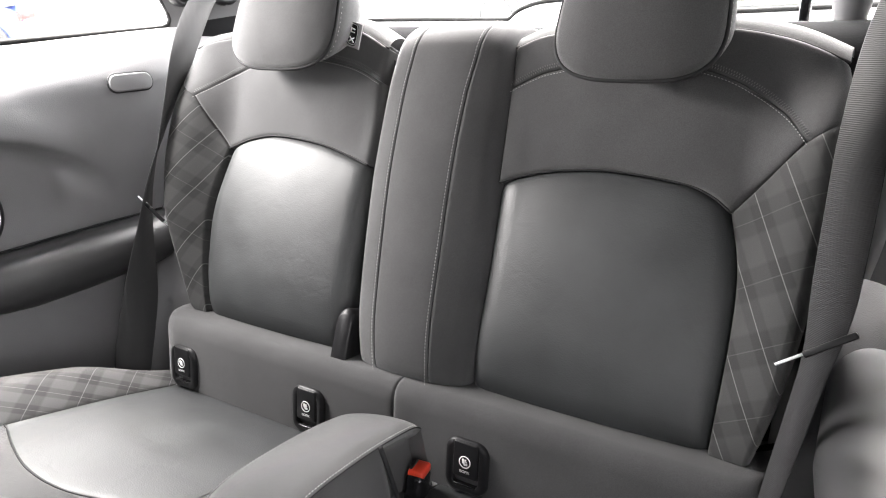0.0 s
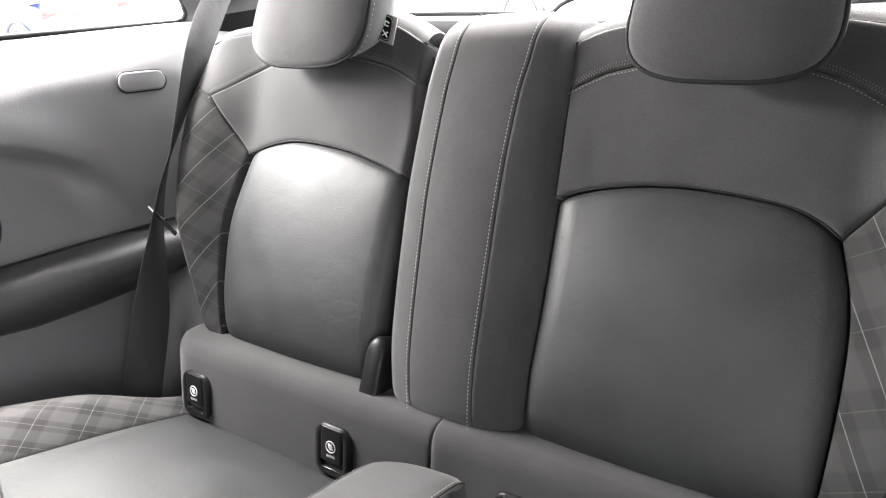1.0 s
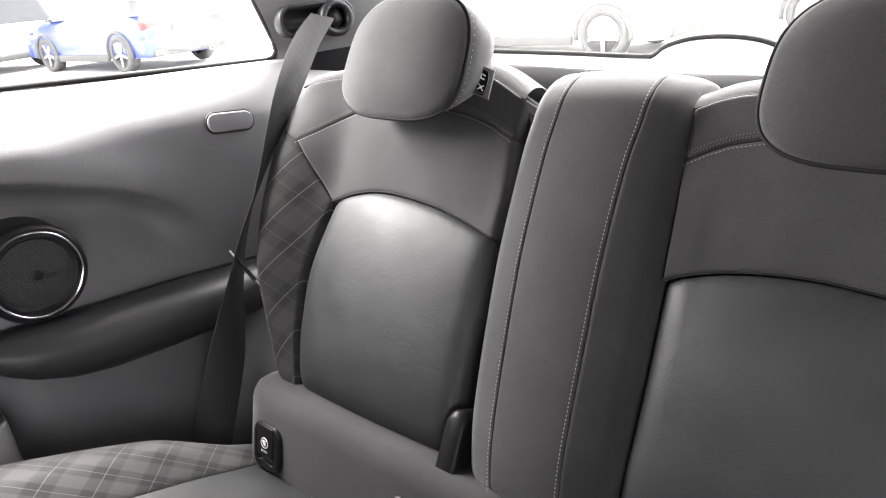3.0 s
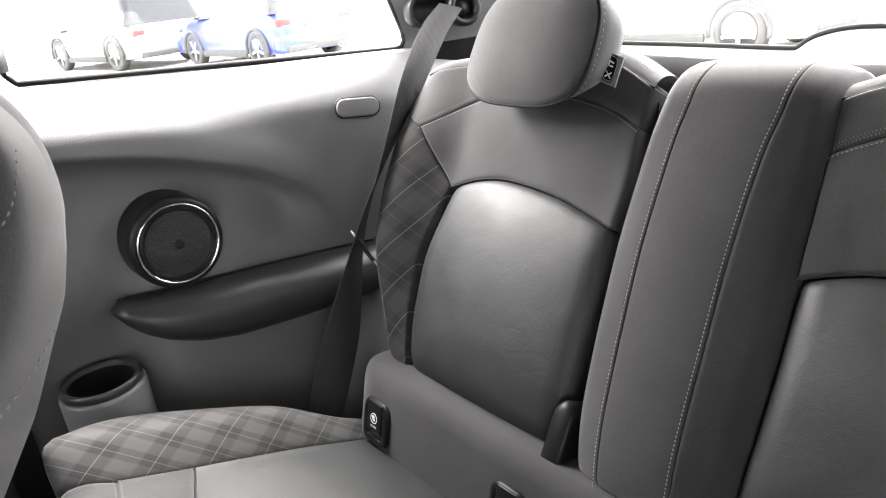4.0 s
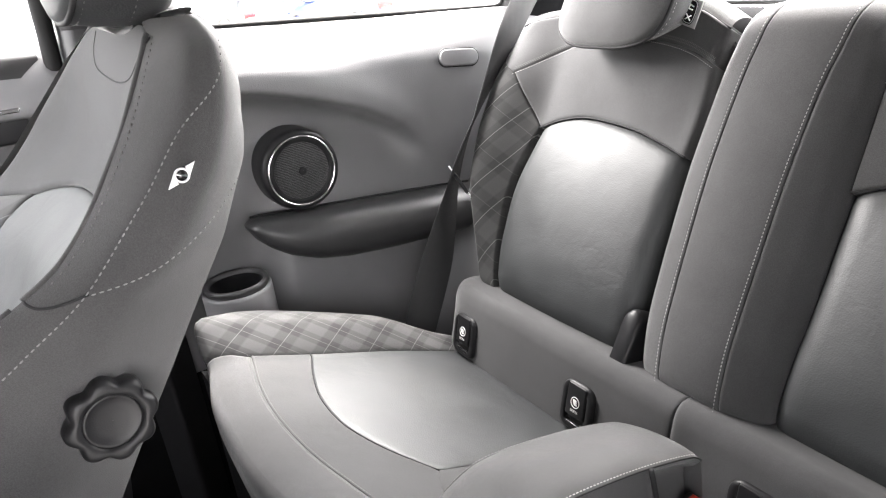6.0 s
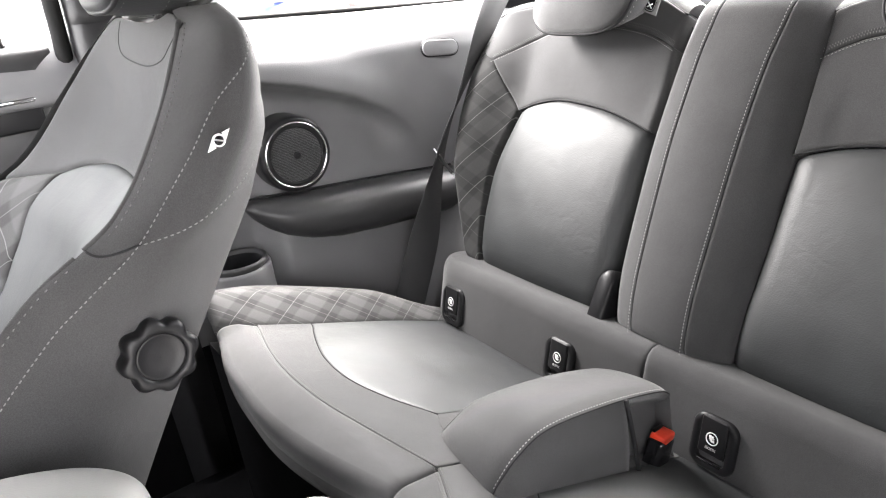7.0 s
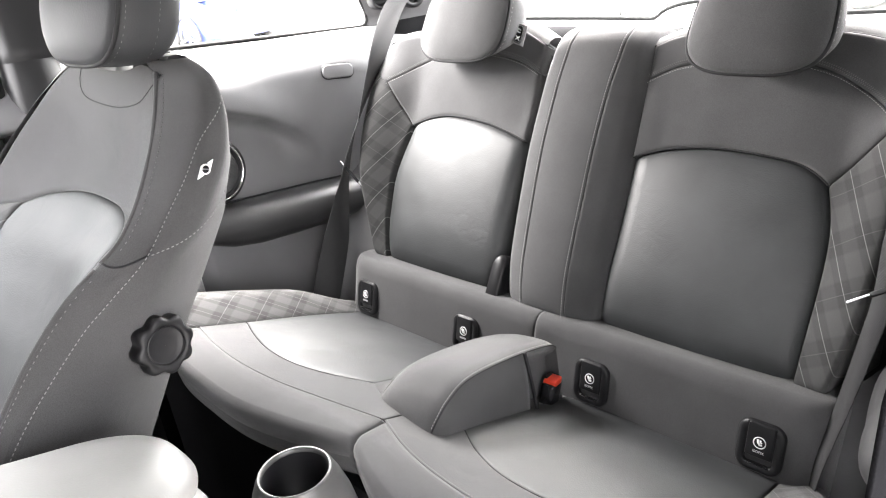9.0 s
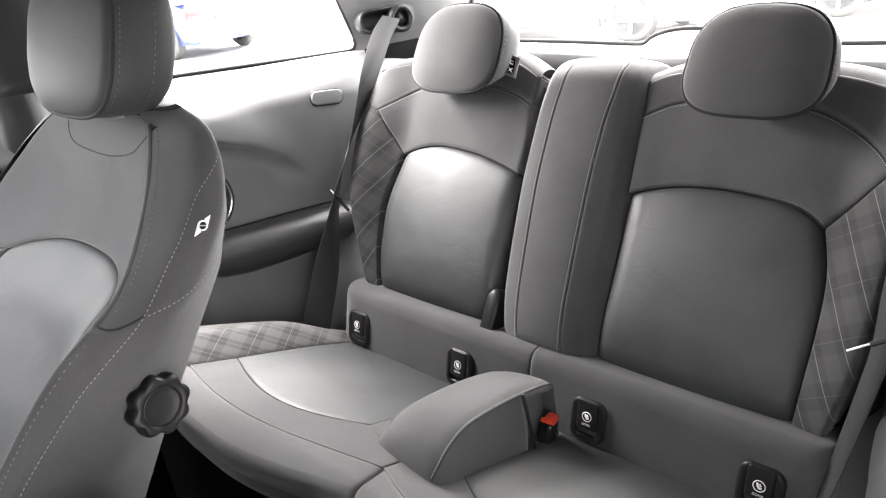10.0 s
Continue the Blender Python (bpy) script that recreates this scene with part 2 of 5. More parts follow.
def part(name, geo, mat, parent=None, label="", flat=False):
    """One mesh object from a geometry in world metres, under a thing or a part."""
    me = bpy.data.meshes.new(name)
    me.from_pydata(geo[0], [], geo[1])
    if len(geo) > 2 and geo[2]:
        layer = me.uv_layers.new(name="UVMap")
        idx = np.empty(len(me.loops), dtype=np.int32)
        me.loops.foreach_get("vertex_index", idx)
        layer.data.foreach_set("uv", np.array(geo[2], dtype=np.float32)[idx].ravel())
    bm = bmesh.new()
    bm.from_mesh(me)
    bmesh.ops.remove_doubles(bm, verts=bm.verts, dist=1e-6)
    bmesh.ops.recalc_face_normals(bm, faces=bm.faces)
    bm.to_mesh(me)
    bm.free()
    if not flat:
        me.polygons.foreach_set("use_smooth", [True] * len(me.polygons))
    me.materials.append(mat)
    ob = new(name, me)
    if parent is not None:
        ob.parent = parent
        if parent.type == "EMPTY":
            ob.matrix_parent_inverse = Matrix.Translation(-parent.location)
    if label:
        ob["label"] = label
    return ob


def samples(n, length, r):
    """Positions 0..1 along a length, close together within r of both ends."""
    ends = [0, 0.12, 0.3, 0.55, 1.0]
    k = min(0.3, r / max(length, 1e-6))
    mid = list(np.linspace(k, 1 - k, n)[1:-1])
    return [e * k for e in ends] + mid + [1 - e * k for e in reversed(ends)]


def pad(surf, b, t, l, r, radius=(0.008,) * 4, skirt=0.03, bulge=0.0, n=26, nfun=None, lift=0.0, drape=0.0):
    """An upholstered piece over a four-sided patch of a surface. b, t, l, r: its edges as control points in the surface's own metres
    (b and t from left to right, l and r from bottom to top); radius: how far each edge rolls over; skirt: how deep its rim goes in."""
    B, T, Lc, R = spline(b), spline(t), spline(l), spline(r)
    wide = max(np.linalg.norm(np.array(b[0]) - b[-1]), np.linalg.norm(np.array(t[0]) - t[-1]))
    high = max(np.linalg.norm(np.array(l[0]) - l[-1]), np.linalg.norm(np.array(r[0]) - r[-1]))
    S, V = samples(n, wide, max(radius[2:])), samples(n, high, max(radius[:2]))
    c00, c10, c01, c11 = (np.array(x, float) for x in (b[0], b[-1], t[0], t[-1]))
    P, UV = [], []
    for j, v in enumerate(V):
        row, uvr = [], []
        for i, s in enumerate(S):
            q = (1 - v) * B(s) + v * T(s) + (1 - s) * Lc(v) + s * R(v) - ((1 - s) * (1 - v) * c00 + s * (1 - v) * c10 + (1 - s) * v * c01 + s * v * c11)
            h = lift + bulge * (16 * s * (1 - s) * v * (1 - v)) ** 0.6 + (nfun(q[0], q[1]) if nfun else 0)
            for dist, rad in ((v * high, radius[0]), ((1 - v) * high, radius[1]), (s * wide, radius[2]), ((1 - s) * wide, radius[3])):
                if dist < rad:
                    k = 1 - dist / rad
                    h -= 0.8 * rad * (1 - math.sqrt(max(0.0, 1 - k * k)))
            row.append((q[0], q[1], h))
            uvr.append((abs(q[0]) + drape * h, q[1]))
        P.append(row)
        UV.append(uvr)
    # rim
    def rim(p):
        return (p[0], p[1], p[2] - skirt)
    P = [[rim(p) for p in P[0]]] + P + [[rim(p) for p in P[-1]]]
    UV = [UV[0]] + UV + [UV[-1]]
    P = [[rim(row[0])] + row + [rim(row[-1])] for row in P]
    UV = [[row[0]] + row + [row[-1]] for row in UV]
    for row in (P[0], P[-1]):
        row[0], row[-1] = row[1], row[-2]
    return grid_geo([[surf(*p) for p in row] for row in P], UV)


def tube(points, radius, seg=8, closed=False, cap=True):
    p = [Vector(q) for q in points]
    rows = []
    n = len(p)
    up = None
    for i in range(n):
        d = (p[(i + 1) % n] - p[i - 1]) if closed else (p[min(i + 1, n - 1)] - p[max(i - 1, 0)])
        d.normalize()
        if up is None:
            up = d.orthogonal().normalized()
        up = (up - d * up.dot(d)).normalized()
        side = d.cross(up)
        rad = radius(i / (n - 1)) if callable(radius) else radius
        rows.append([p[i] + (up * math.cos(a) + side * math.sin(a)) * rad for a in [2 * math.pi * k / seg for k in range(seg)]])
    g = grid_geo(rows, close_u=True, close_v=closed)
    if cap and not closed:
        g = (g[0], g[1] + [tuple(reversed(range(seg))), tuple(range((n - 1) * seg, n * seg))], None)
    return g


def ribbon(points, normals, width, thick):
    """A strap of rectangular section along points, its broad side facing the normals."""
    p = [Vector(q) for q in points]
    rows = []
    for i in range(len(p)):
        d = (p[min(i + 1, len(p) - 1)] - p[max(i - 1, 0)]).normalized()
        nn = Vector(normals[i])
        nn = (nn - d * nn.dot(d)).normalized()
        s = d.cross(nn)
        w = width(i / (len(p) - 1)) if callable(width) else width
        rows.append([p[i] + s * a * w / 2 + nn * c * thick / 2 for a, c in ((-1, -0.5), (-0.97, 1), (0.97, 1), (1, -0.5), (0.97, -1), (-0.97, -1))])
    return grid_geo(rows, close_u=True)


def lathe(profile, seg, m):
    """A turned form round the z axis of m: profile of (radius, height)."""
    rows = [[m @ Vector((r * math.cos(a), r * math.sin(a), z)) for a in [2 * math.pi * k / seg for k in range(seg)]] for r, z in profile]
    return grid_geo(rows, close_u=True)


def rounded_box(size, bevel, m, segments=3):
    bm = bmesh.new()
    bmesh.ops.create_cube(bm, size=1)
    bmesh.ops.scale(bm, vec=size, verts=bm.verts)
    bmesh.ops.bevel(bm, geom=bm.edges[:], offset=bevel, segments=segments, affect="EDGES", profile=0.5)
    bm.verts.ensure_lookup_table()
    g = [tuple(m @ v.co) for v in bm.verts], [tuple(v.index for v in f.verts) for f in bm.faces], None
    bm.free()
    return g


def stitches(surf, curve, nfun=None, pitch=0.0054, size=(0.0039, 0.0012, 0.0010), lift=0.0008, across=False):
    """A row of short raised threads along a curve of control points on a surface."""
    c = spline(curve)
    pts = [c(s) for s in np.linspace(0, 1, 60)]
    length = sum(np.linalg.norm(pts[i + 1] - pts[i]) for i in range(59))
    count = max(2, int(length / pitch))
    geos = []
    e = 0.004
    for k in range(count):
        s = (k + 0.5) / count
        q0, q1 = c(max(0, s - 0.01)), c(min(1, s + 0.01))
        q = c(s)
        h = (nfun(*q) if nfun else 0) + lift
        o = Vector(surf(q[0], q[1], h))
        d = Vector(surf(q1[0], q1[1], (nfun(*q1) if nfun else 0) + lift)) - Vector(surf(q0[0], q0[1], (nfun(*q0) if nfun else 0) + lift))
        d.normalize()
        up = (Vector(surf(q[0], q[1], h + 0.01)) - o).normalized()
        side = d.cross(up).normalized()
        if across:
            d, side = side, d
        a, b, z = size
        v = [o + d * x * a / 2 + side * y * b / 2 + up * w * z for x, y, w in ((-1, 0, -0.3), (-0.5, -1, 0.2), (-0.5, 1, 0.2), (0.5, -1, 0.2), (0.5, 1, 0.2), (1, 0, -0.3), (-0.4, 0, 1), (0.4, 0, 1))]
        f = [(0, 1, 6), (0, 6, 2), (1, 3, 7, 6), (2, 6, 7, 4), (3, 5, 7), (4, 7, 5)]
        geos.append(([tuple(x) for x in v], f, None))
    return join(*geos)


def on(surf, curve, nfun=None, lift=0.0, n=40, closed=False):
    c = spline(curve, closed)
    return [surf(*c(s), (nfun(*c(s)) if nfun else 0) + lift) for s in np.linspace(0, 1, n, endpoint=not closed)]


# ---- rear bench ----
RAKE = radians(29.4)


def back_surface(u, w, n):
    """The rear backrests: across the car, up along the rake, and out towards the front."""
    return (u, 0.061 + math.sin(RAKE) * w - math.cos(RAKE) * n, 0.679 + math.cos(RAKE) * w + math.sin(RAKE) * n)


def back_relief(u, w):
    n = 0.060 * smooth((-u - 0.435) / 0.095) if u < 0 else 0.048 * smooth((u - 0.415) / 0.085)
    n *= (0.35 + 0.65 * smooth((w + 0.02) / 0.2)) * (1 - (0.5 if u < 0 else 0.7) * smooth((w - 0.33) / 0.13))
    n -= 0.014 * max(0.0, (0.10 - w) / 0.10) ** 2
    n -= 0.005 * math.exp(-((w - 0.345) / 0.05) ** 2) * smooth((abs(u) - 0.12) / 0.03)
    return n


def rear_backrest(name, label, pan, bolster, yoke, band, outline, deep):
    """One rear backrest with its leather middle, checked side, cloth yoke and stitched upper band."""
    ob = thing(name, (0.5 * (pan["b"][0][0] + pan["b"][-1][0]), 0.10, 0.69), label, "backrest", "rear backrests")
    middle = part("centre_panel", pad(back_surface, pan["b"], pan["t"], pan["l"], pan["r"], (0.034, 0.012, 0.028, 0.026), 0.05, 0.018, 38, back_relief), LEATHER, ob, "worn dark leather panel")
    part("side_bolster", pad(back_surface, bolster["b"], bolster["t"], bolster["l"], bolster["r"], bolster["radius"], 0.06, 0.004, 26, back_relief), PLAID, ob, "grey checked cloth side")
    part("yoke", pad(back_surface, yoke["b"], yoke["t"], yoke["l"], yoke["r"], (0.006, 0.004, 0.006, 0.012), 0.05, 0.006, 34, back_relief), CLOTH, ob)
    top = part("upper_band", pad(back_surface, band["b"], band["t"], band["l"], band["r"], band["radius"], 0.05, 0.003, 30, back_relief), CLOTH, ob)
    part("seam_piping", tube(on(back_surface, pan["t"], back_relief, -0.001), 0.0013), PIPING, middle)
    lower = [(x, y - 0.005) for x, y in yoke["t"]]
    part("seam_stitching", stitches(back_surface, lower, back_relief, 0.0044, (0.0032, 0.0010, 0.0009), lift=0.0020), THREAD, top, "pale double stitching")
    for up in (0.0050, 0.0088):
        part("ladder_stitching", stitches(back_surface, [(x, y + up) for x, y in yoke["t"]], back_relief, 0.0034, (0.0032, 0.0010, 0.0007), lift=0.0020, across=True), SEAT_THREAD, top)
    part("edge_piping", tube(on(back_surface, band["t"], back_relief, -0.0035), 0.0014), PIPING, top)
    # the rolled top and the hidden hind side of the cushion
    c = spline(band["t"])
    roll = []
    for k in range(13):
        a = k / 12 * math.pi * 0.62
        roll.append([back_surface(*(c(s) + np.array([0, 0.030 * math.sin(a)])), back_relief(*c(s)) - 0.003 - 0.038 * (1 - math.cos(a)) - 0.012 * (k / 12)) for s in np.linspace(0, 1, 36)])
    rolled = part("top_roll", grid_geo(roll), CLOTH, ob)

    def roll_at(s, a, n):
        p = c(min(1.0, max(0.0, s)))
        return back_surface(p[0], p[1] + (0.030 + n) * math.sin(a), back_relief(*p) - 0.003 - 0.038 * (1 - math.cos(a)) - 0.012 * a / (math.pi * 0.62) + n * math.cos(a))
    wide = abs(band["t"][-1][0] - band["t"][0][0])
    part("roll_stitching", stitches(roll_at, [(0.03, 0.55), (0.5, 0.55), (0.97, 0.55)], None, 0.0048 / wide, (0.0034, 0.0010, 0.0008), lift=0.0012), LADDER, rolled)
    hind = spline(outline, True)
    rows = [[back_surface(*hind(s), d) for s in np.linspace(0, 1, 60, endpoint=False)] for d in (-0.022, -deep)]
    g = grid_geo(rows, close_u=True)
    part("back_shell", (g[0], g[1] + [tuple(range(60, 120))], None), CARPET, ob)
    return ob


L_PAN = dict(b=[(-0.436, -0.014), (-0.28, -0.018), (-0.118, -0.014)], t=[(-0.442, 0.297), (-0.39, 0.318), (-0.33, 0.327), (-0.24, 0.320), (-0.18, 0.307), (-0.125, 0.291)],
             l=[(-0.436, -0.014), (-0.452, 0.10), (-0.457, 0.19), (-0.442, 0.297)], r=[(-0.118, -0.014), (-0.117, 0.1), (-0.118, 0.21), (-0.125, 0.291)])
L_SEAM = [(-0.51, 0.379), (-0.455, 0.430), (-0.40, 0.452), (-0.32, 0.464), (-0.243, 0.459), (-0.18, 0.446), (-0.131, 0.425)]
rear_backrest(
    "rear_backrest", "dark leather and cloth backrest with a checked outer side", L_PAN,
    dict(b=[(-0.474, -0.006), (-0.436, -0.014)], t=[(-0.557, 0.404), (-0.51, 0.379), (-0.475, 0.335), (-0.442, 0.297)], l=[(-0.474, -0.006), (-0.495, 0.08), (-0.518, 0.165), (-0.538, 0.255), (-0.552, 0.345), (-0.557, 0.404)], r=L_PAN["l"], radius=(0.02, 0.006, 0.022, 0.006)),
    dict(b=L_PAN["t"], t=L_SEAM, l=[(-0.442, 0.297), (-0.475, 0.335), (-0.51, 0.379)], r=[(-0.125, 0.291), (-0.124, 0.36), (-0.131, 0.425)]),
    dict(b=[(-0.557, 0.404)] + L_SEAM, t=[(-0.540, 0.470), (-0.47, 0.496), (-0.42, 0.509), (-0.30, 0.520), (-0.20, 0.511), (-0.128, 0.479)], l=[(-0.557, 0.404), (-0.557, 0.437), (-0.540, 0.470)], r=[(-0.131, 0.425), (-0.128, 0.479)], radius=(0.006, 0.004, 0.024, 0.012)),
    [(-0.47, 0.01), (-0.51, 0.17), (-0.54, 0.34), (-0.51, 0.46), (-0.30, 0.52), (-0.135, 0.48), (-0.128, 0.3), (-0.125, 0.01)], 0.11)

R_PAN = dict(b=[(0.106, -0.012), (0.26, -0.018), (0.428, -0.014)], t=[(0.105, 0.287), (0.17, 0.308), (0.253, 0.317), (0.346, 0.310), (0.385, 0.298), (0.411, 0.280)],
             l=[(0.106, -0.012), (0.109, 0.145), (0.105, 0.287)], r=[(0.428, -0.014), (0.433, 0.12), (0.429, 0.21), (0.411, 0.280)])
R_SEAM = [(0.098, 0.419), (0.13, 0.436), (0.162, 0.447), (0.26, 0.464), (0.361, 0.448), (0.416, 0.424), (0.455, 0.394), (0.480, 0.362)]
right_back = rear_backrest(
    "rear_backrest", "wide dark leather backrest with a stitched cloth middle strip", R_PAN,
    dict(b=[(0.428, -0.014), (0.472, -0.008)], t=[(0.411, 0.280), (0.445, 0.322), (0.480, 0.362), (0.513, 0.388)], l=R_PAN["r"], r=[(0.472, -0.008), (0.493, 0.08), (0.507, 0.18), (0.515, 0.29), (0.513, 0.388)], radius=(0.02, 0.006, 0.006, 0.022)),
    dict(b=R_PAN["t"], t=R_SEAM, l=[(0.105, 0.287), (0.102, 0.35), (0.098, 0.419)], r=[(0.411, 0.280), (0.445, 0.322), (0.480, 0.362)]),
    dict(b=R_SEAM + [(0.514, 0.386)], t=[(0.094, 0.479), (0.147, 0.498), (0.26, 0.507), (0.37, 0.503), (0.44, 0.489), (0.507, 0.456)], l=[(0.098, 0.419), (0.094, 0.479)], r=[(0.514, 0.386), (0.516, 0.42), (0.507, 0.456)], radius=(0.006, 0.004, 0.008, 0.024)),
    [(0.47, 0.01), (0.505, 0.17), (0.51, 0.34), (0.495, 0.455), (0.28, 0.51), (0.10, 0.475), (-0.08, 0.49), (-0.10, 0.3), (-0.085, 0.01)], 0.11)
M_EDGE = [(-0.080, -0.014), (-0.094, 0.083), (-0.104, 0.18), (-0.111, 0.285), (-0.111, 0.41), (-0.107, 0.455), (-0.100, 0.530)]
M_ONE = [(-0.034, -0.014), (-0.044, 0.08), (-0.052, 0.16), (-0.061, 0.28), (-0.061, 0.40), (-0.056, 0.458), (-0.050, 0.530)]
M_TWO = [(0.058, -0.014), (0.052, 0.085), (0.047, 0.19), (0.043, 0.30), (0.045, 0.40), (0.052, 0.458), (0.056, 0.530)]
M_END = [(0.106, -0.012), (0.109, 0.145), (0.105, 0.287), (0.099, 0.42), (0.096, 0.455), (0.092, 0.530)]


def strip_relief(u, w):
    """The middle strip: a crowned face between its two stitched seams, with sides that fall away."""
    one, two = interp([(y, x) for x, y in M_ONE], w), interp([(y, x) for x, y in M_TWO], w)
    f = max(-1.0, min(1.0, (2 * u - one - two) / (two - one)))
    fall = 0.45 * max(0.0, u - two) + 0.33 * max(0.0, one - u) - 0.003 * (1 - f * f)
    over = min(1.0, max(0.0, w - 0.462) / 0.0685)
    return 0.027 - fall - 0.012 * max(0.0, (0.09 - w) / 0.09) ** 2 - 0.075 * (1 - math.sqrt(1 - over * over))


for lft, rgt, rad, deep in ((M_EDGE, M_ONE, (0.02, 0.0006, 0.022, 0.0016), 0.09), (M_ONE, M_TWO, (0.02, 0.0006, 0.0022, 0.0022), 0.03), (M_TWO, M_END, (0.02, 0.0006, 0.0016, 0.022), 0.05)):
    strip = part("middle_strip", pad(back_surface, [lft[0], rgt[0]], [lft[-1], rgt[-1]], lft, rgt, rad, deep, 0.003, 44, strip_relief), CLOTH, right_back)
for line, dx in ((M_ONE, -0.0035), (M_TWO, -0.0035)):
    part("strip_stitching", stitches(back_surface, [(x + dx, y) for x, y in line], strip_relief, 0.0048, (0.0036, 0.0014, 0.0012), lift=0.0030), THREAD, right_back)

# folding lever cover in the gap between the two backrests
cover = thing("hinge_cover", back_surface(-0.108, 0.0, 0), "black plastic hinge cover between the backrests", "hinge cover")
prof = []
for k in range(13):
    a = math.pi * k / 12
    prof.append((0.0155 * math.cos(a), 0.052 + 0.020 * math.sin(a)))
ring = prof + [(-x, 0.020 - y) for x, y in prof]
rows = []
for d, sc in ((-0.06, 1.0), (0.004, 1.0), (0.010, 0.95), (0.014, 0.82)):
    rows.append([back_surface(-0.107 + x * sc, 0.006 + (y - 0.01) * sc, d) for x, y in ring])
g = grid_geo(rows, close_u=True)
part("cover", (g[0], g[1] + [tuple(range(3 * len(ring), 4 * len(ring)))], None), BLACK, cover)


# ---- rear headrests ----
def headrest(name, label, surf, cu, cw, hw, hh, n0, n1, taper, posts, two_seams=0, tuck=0.30):
    ob = thing(name, surf(cu, cw - hh, n0), label, "headrest", "headrests")

    def outline(k, a):
        x, y = math.cos(a), math.sin(a)
        ex = 2 / (2.7 if y > 0 else 3.2)
        px = math.copysign(abs(x) ** ex, x) * hw
        py = math.copysign(abs(y) ** ex, y) * hh
        px *= 1 - taper * (py / hh) * 0.5
        return cu + px * k, cw + py * k
    A = [2 * math.pi * i / 56 for i in range(56)]
    front = []
    for k in (0.02, 0.25, 0.5, 0.7, 0.84, 0.93, 0.98, 1.0):
        front.append([surf(*outline(k, a), n1 - 0.022 * k ** 3.2 - (0.006 if k == 1.0 else 0)) for a in A])
    g = grid_geo(front, close_u=True)
    part("front_cover", (g[0], g[1] + [tuple(range(56))], None), CLOTH, ob)
    side = []
    d = n1 - n0
    for f, k in ((0.0, 0.985), (0.05, 1.01), (0.3, 1.02), (0.6, 1.0), (0.82, 0.96), (0.95, 0.86), (1.0, 0.68), (1.0, 0.03)):
        row = []
        for a in A:
            u, w = outline(k, a)
            row.append(surf(u, cw + hh - (cw + hh - w) * (1 - tuck * f), n1 - 0.028 - (d - 0.028) * f))
        side.append(row)
    g = grid_geo(side, close_u=True)
    part("side_cover", (g[0], g[1] + [tuple(range(7 * 56, 8 * 56))], None), CLOTH, ob)
    part("piping", tube([surf(*outline(1.005, a), n1 - 0.0265) for a in A], 0.0027, closed=True), PIPING, ob)
    for back, grow in ((0.034, 1.018),) + ((0.072, 1.022),) * two_seams:
        geos, fine = [], []
        lift = tuck * (back - 0.028) / (d - 0.028)
        pts = [Vector(surf(outline(grow, a)[0], cw + hh - (cw + hh - outline(grow, a)[1]) * (1 - lift), n1 - back)) for a in A + A[:1]]
        for i in range(len(pts) - 1):
            m = max(1, int((pts[i + 1] - pts[i]).length / 0.006))
            for k in range(m):
                fine.append((pts[i].lerp(pts[i + 1], k / m), (pts[i + 1] - pts[i]).normalized()))
        mid = Vector(surf(cu, cw, n1 - back))
        for p, dd in fine:
            o = (p - mid).normalized()
            s = dd.cross(o)
            v = [p + dd * x * 0.002 + s * y * 0.0006 + o * z * 0.0008 for x, y, z in ((-1, 0, -0.3), (0, -1, 0.3), (0, 1, 0.3), (1, 0, -0.3), (0, 0, 1))]
            geos.append(([tuple(q) for q in v], [(0, 1, 4), (0, 4, 2), (1, 3, 4), (2, 4, 3)], None))
        part("stitching", join(*geos), THREAD, ob)
    for px in posts:
        foot, head = Vector(surf(cu + px, cw - 0.005, n0 - 0.030)), Vector(surf(cu + px, cw + 0.050, n0 + 0.008))
        part("post", tube([foot, head], 0.0055, 12), CHROME, ob)
        collar_dir = (head - foot).normalized()
        part("collar", tube([foot + collar_dir * 0.001, foot + collar_dir * 0.016], lambda f: 0.016 - 0.004 * f, 16), BLACK, ob)
    return ob


headrest("rear_headrest", "dark cloth rear headrest with piped edge", back_surface, -0.302, 0.514, 0.110, 0.090, -0.015, 0.085, 0.10, (-0.06, 0.06))
headrest("rear_headrest", "dark cloth rear headrest with pale edge stitching", back_surface, 0.281, 0.500, 0.101, 0.084, -0.015, 0.085, 0.10, (-0.06, 0.06))
# care label sewn to one headrest
tag = thing("sewn_label", back_surface(-0.188, 0.455, 0.02), "grey sewn fabric label with a black oval and white pictograms", "label")


def tag_surface(u, w, n):
    a = radians(-28)
    u, w = u * 0.75, w * 0.78
    return back_surface(-0.194 + u * math.cos(a) - n * math.sin(a) * 0.4, 0.476 + w - 0.2 * u, 0.022 - u * 0.5 + n)


part("cloth", pad(tag_surface, [(-0.010, 0), (0.026, 0)], [(-0.010, 0.052), (0.026, 0.052)], [(-0.010, 0), (-0.010, 0.052)], [(0.026, 0), (0.026, 0.052)], (0.001,) * 4, 0.0015, 0.0, 8), LABEL, tag)
part("printed_oval", ([tag_surface(0.009 + 0.0115 * math.copysign(abs(math.cos(a)) ** 0.5, math.cos(a)), 0.026 + 0.0235 * math.copysign(abs(math.sin(a)) ** 0.7, math.sin(a)), 0.0006) for a in np.linspace(0, 2 * math.pi, 28, endpoint=False)], [tuple(range(28))], None), GLOSS, tag, "black printed oval")
ring = [(0.009 + 0.010 * math.copysign(abs(math.cos(a)) ** 0.5, math.cos(a)), 0.026 + 0.021 * math.copysign(abs(math.sin(a)) ** 0.7, math.sin(a))) for a in np.linspace(0, 2 * math.pi, 28, endpoint=False)]
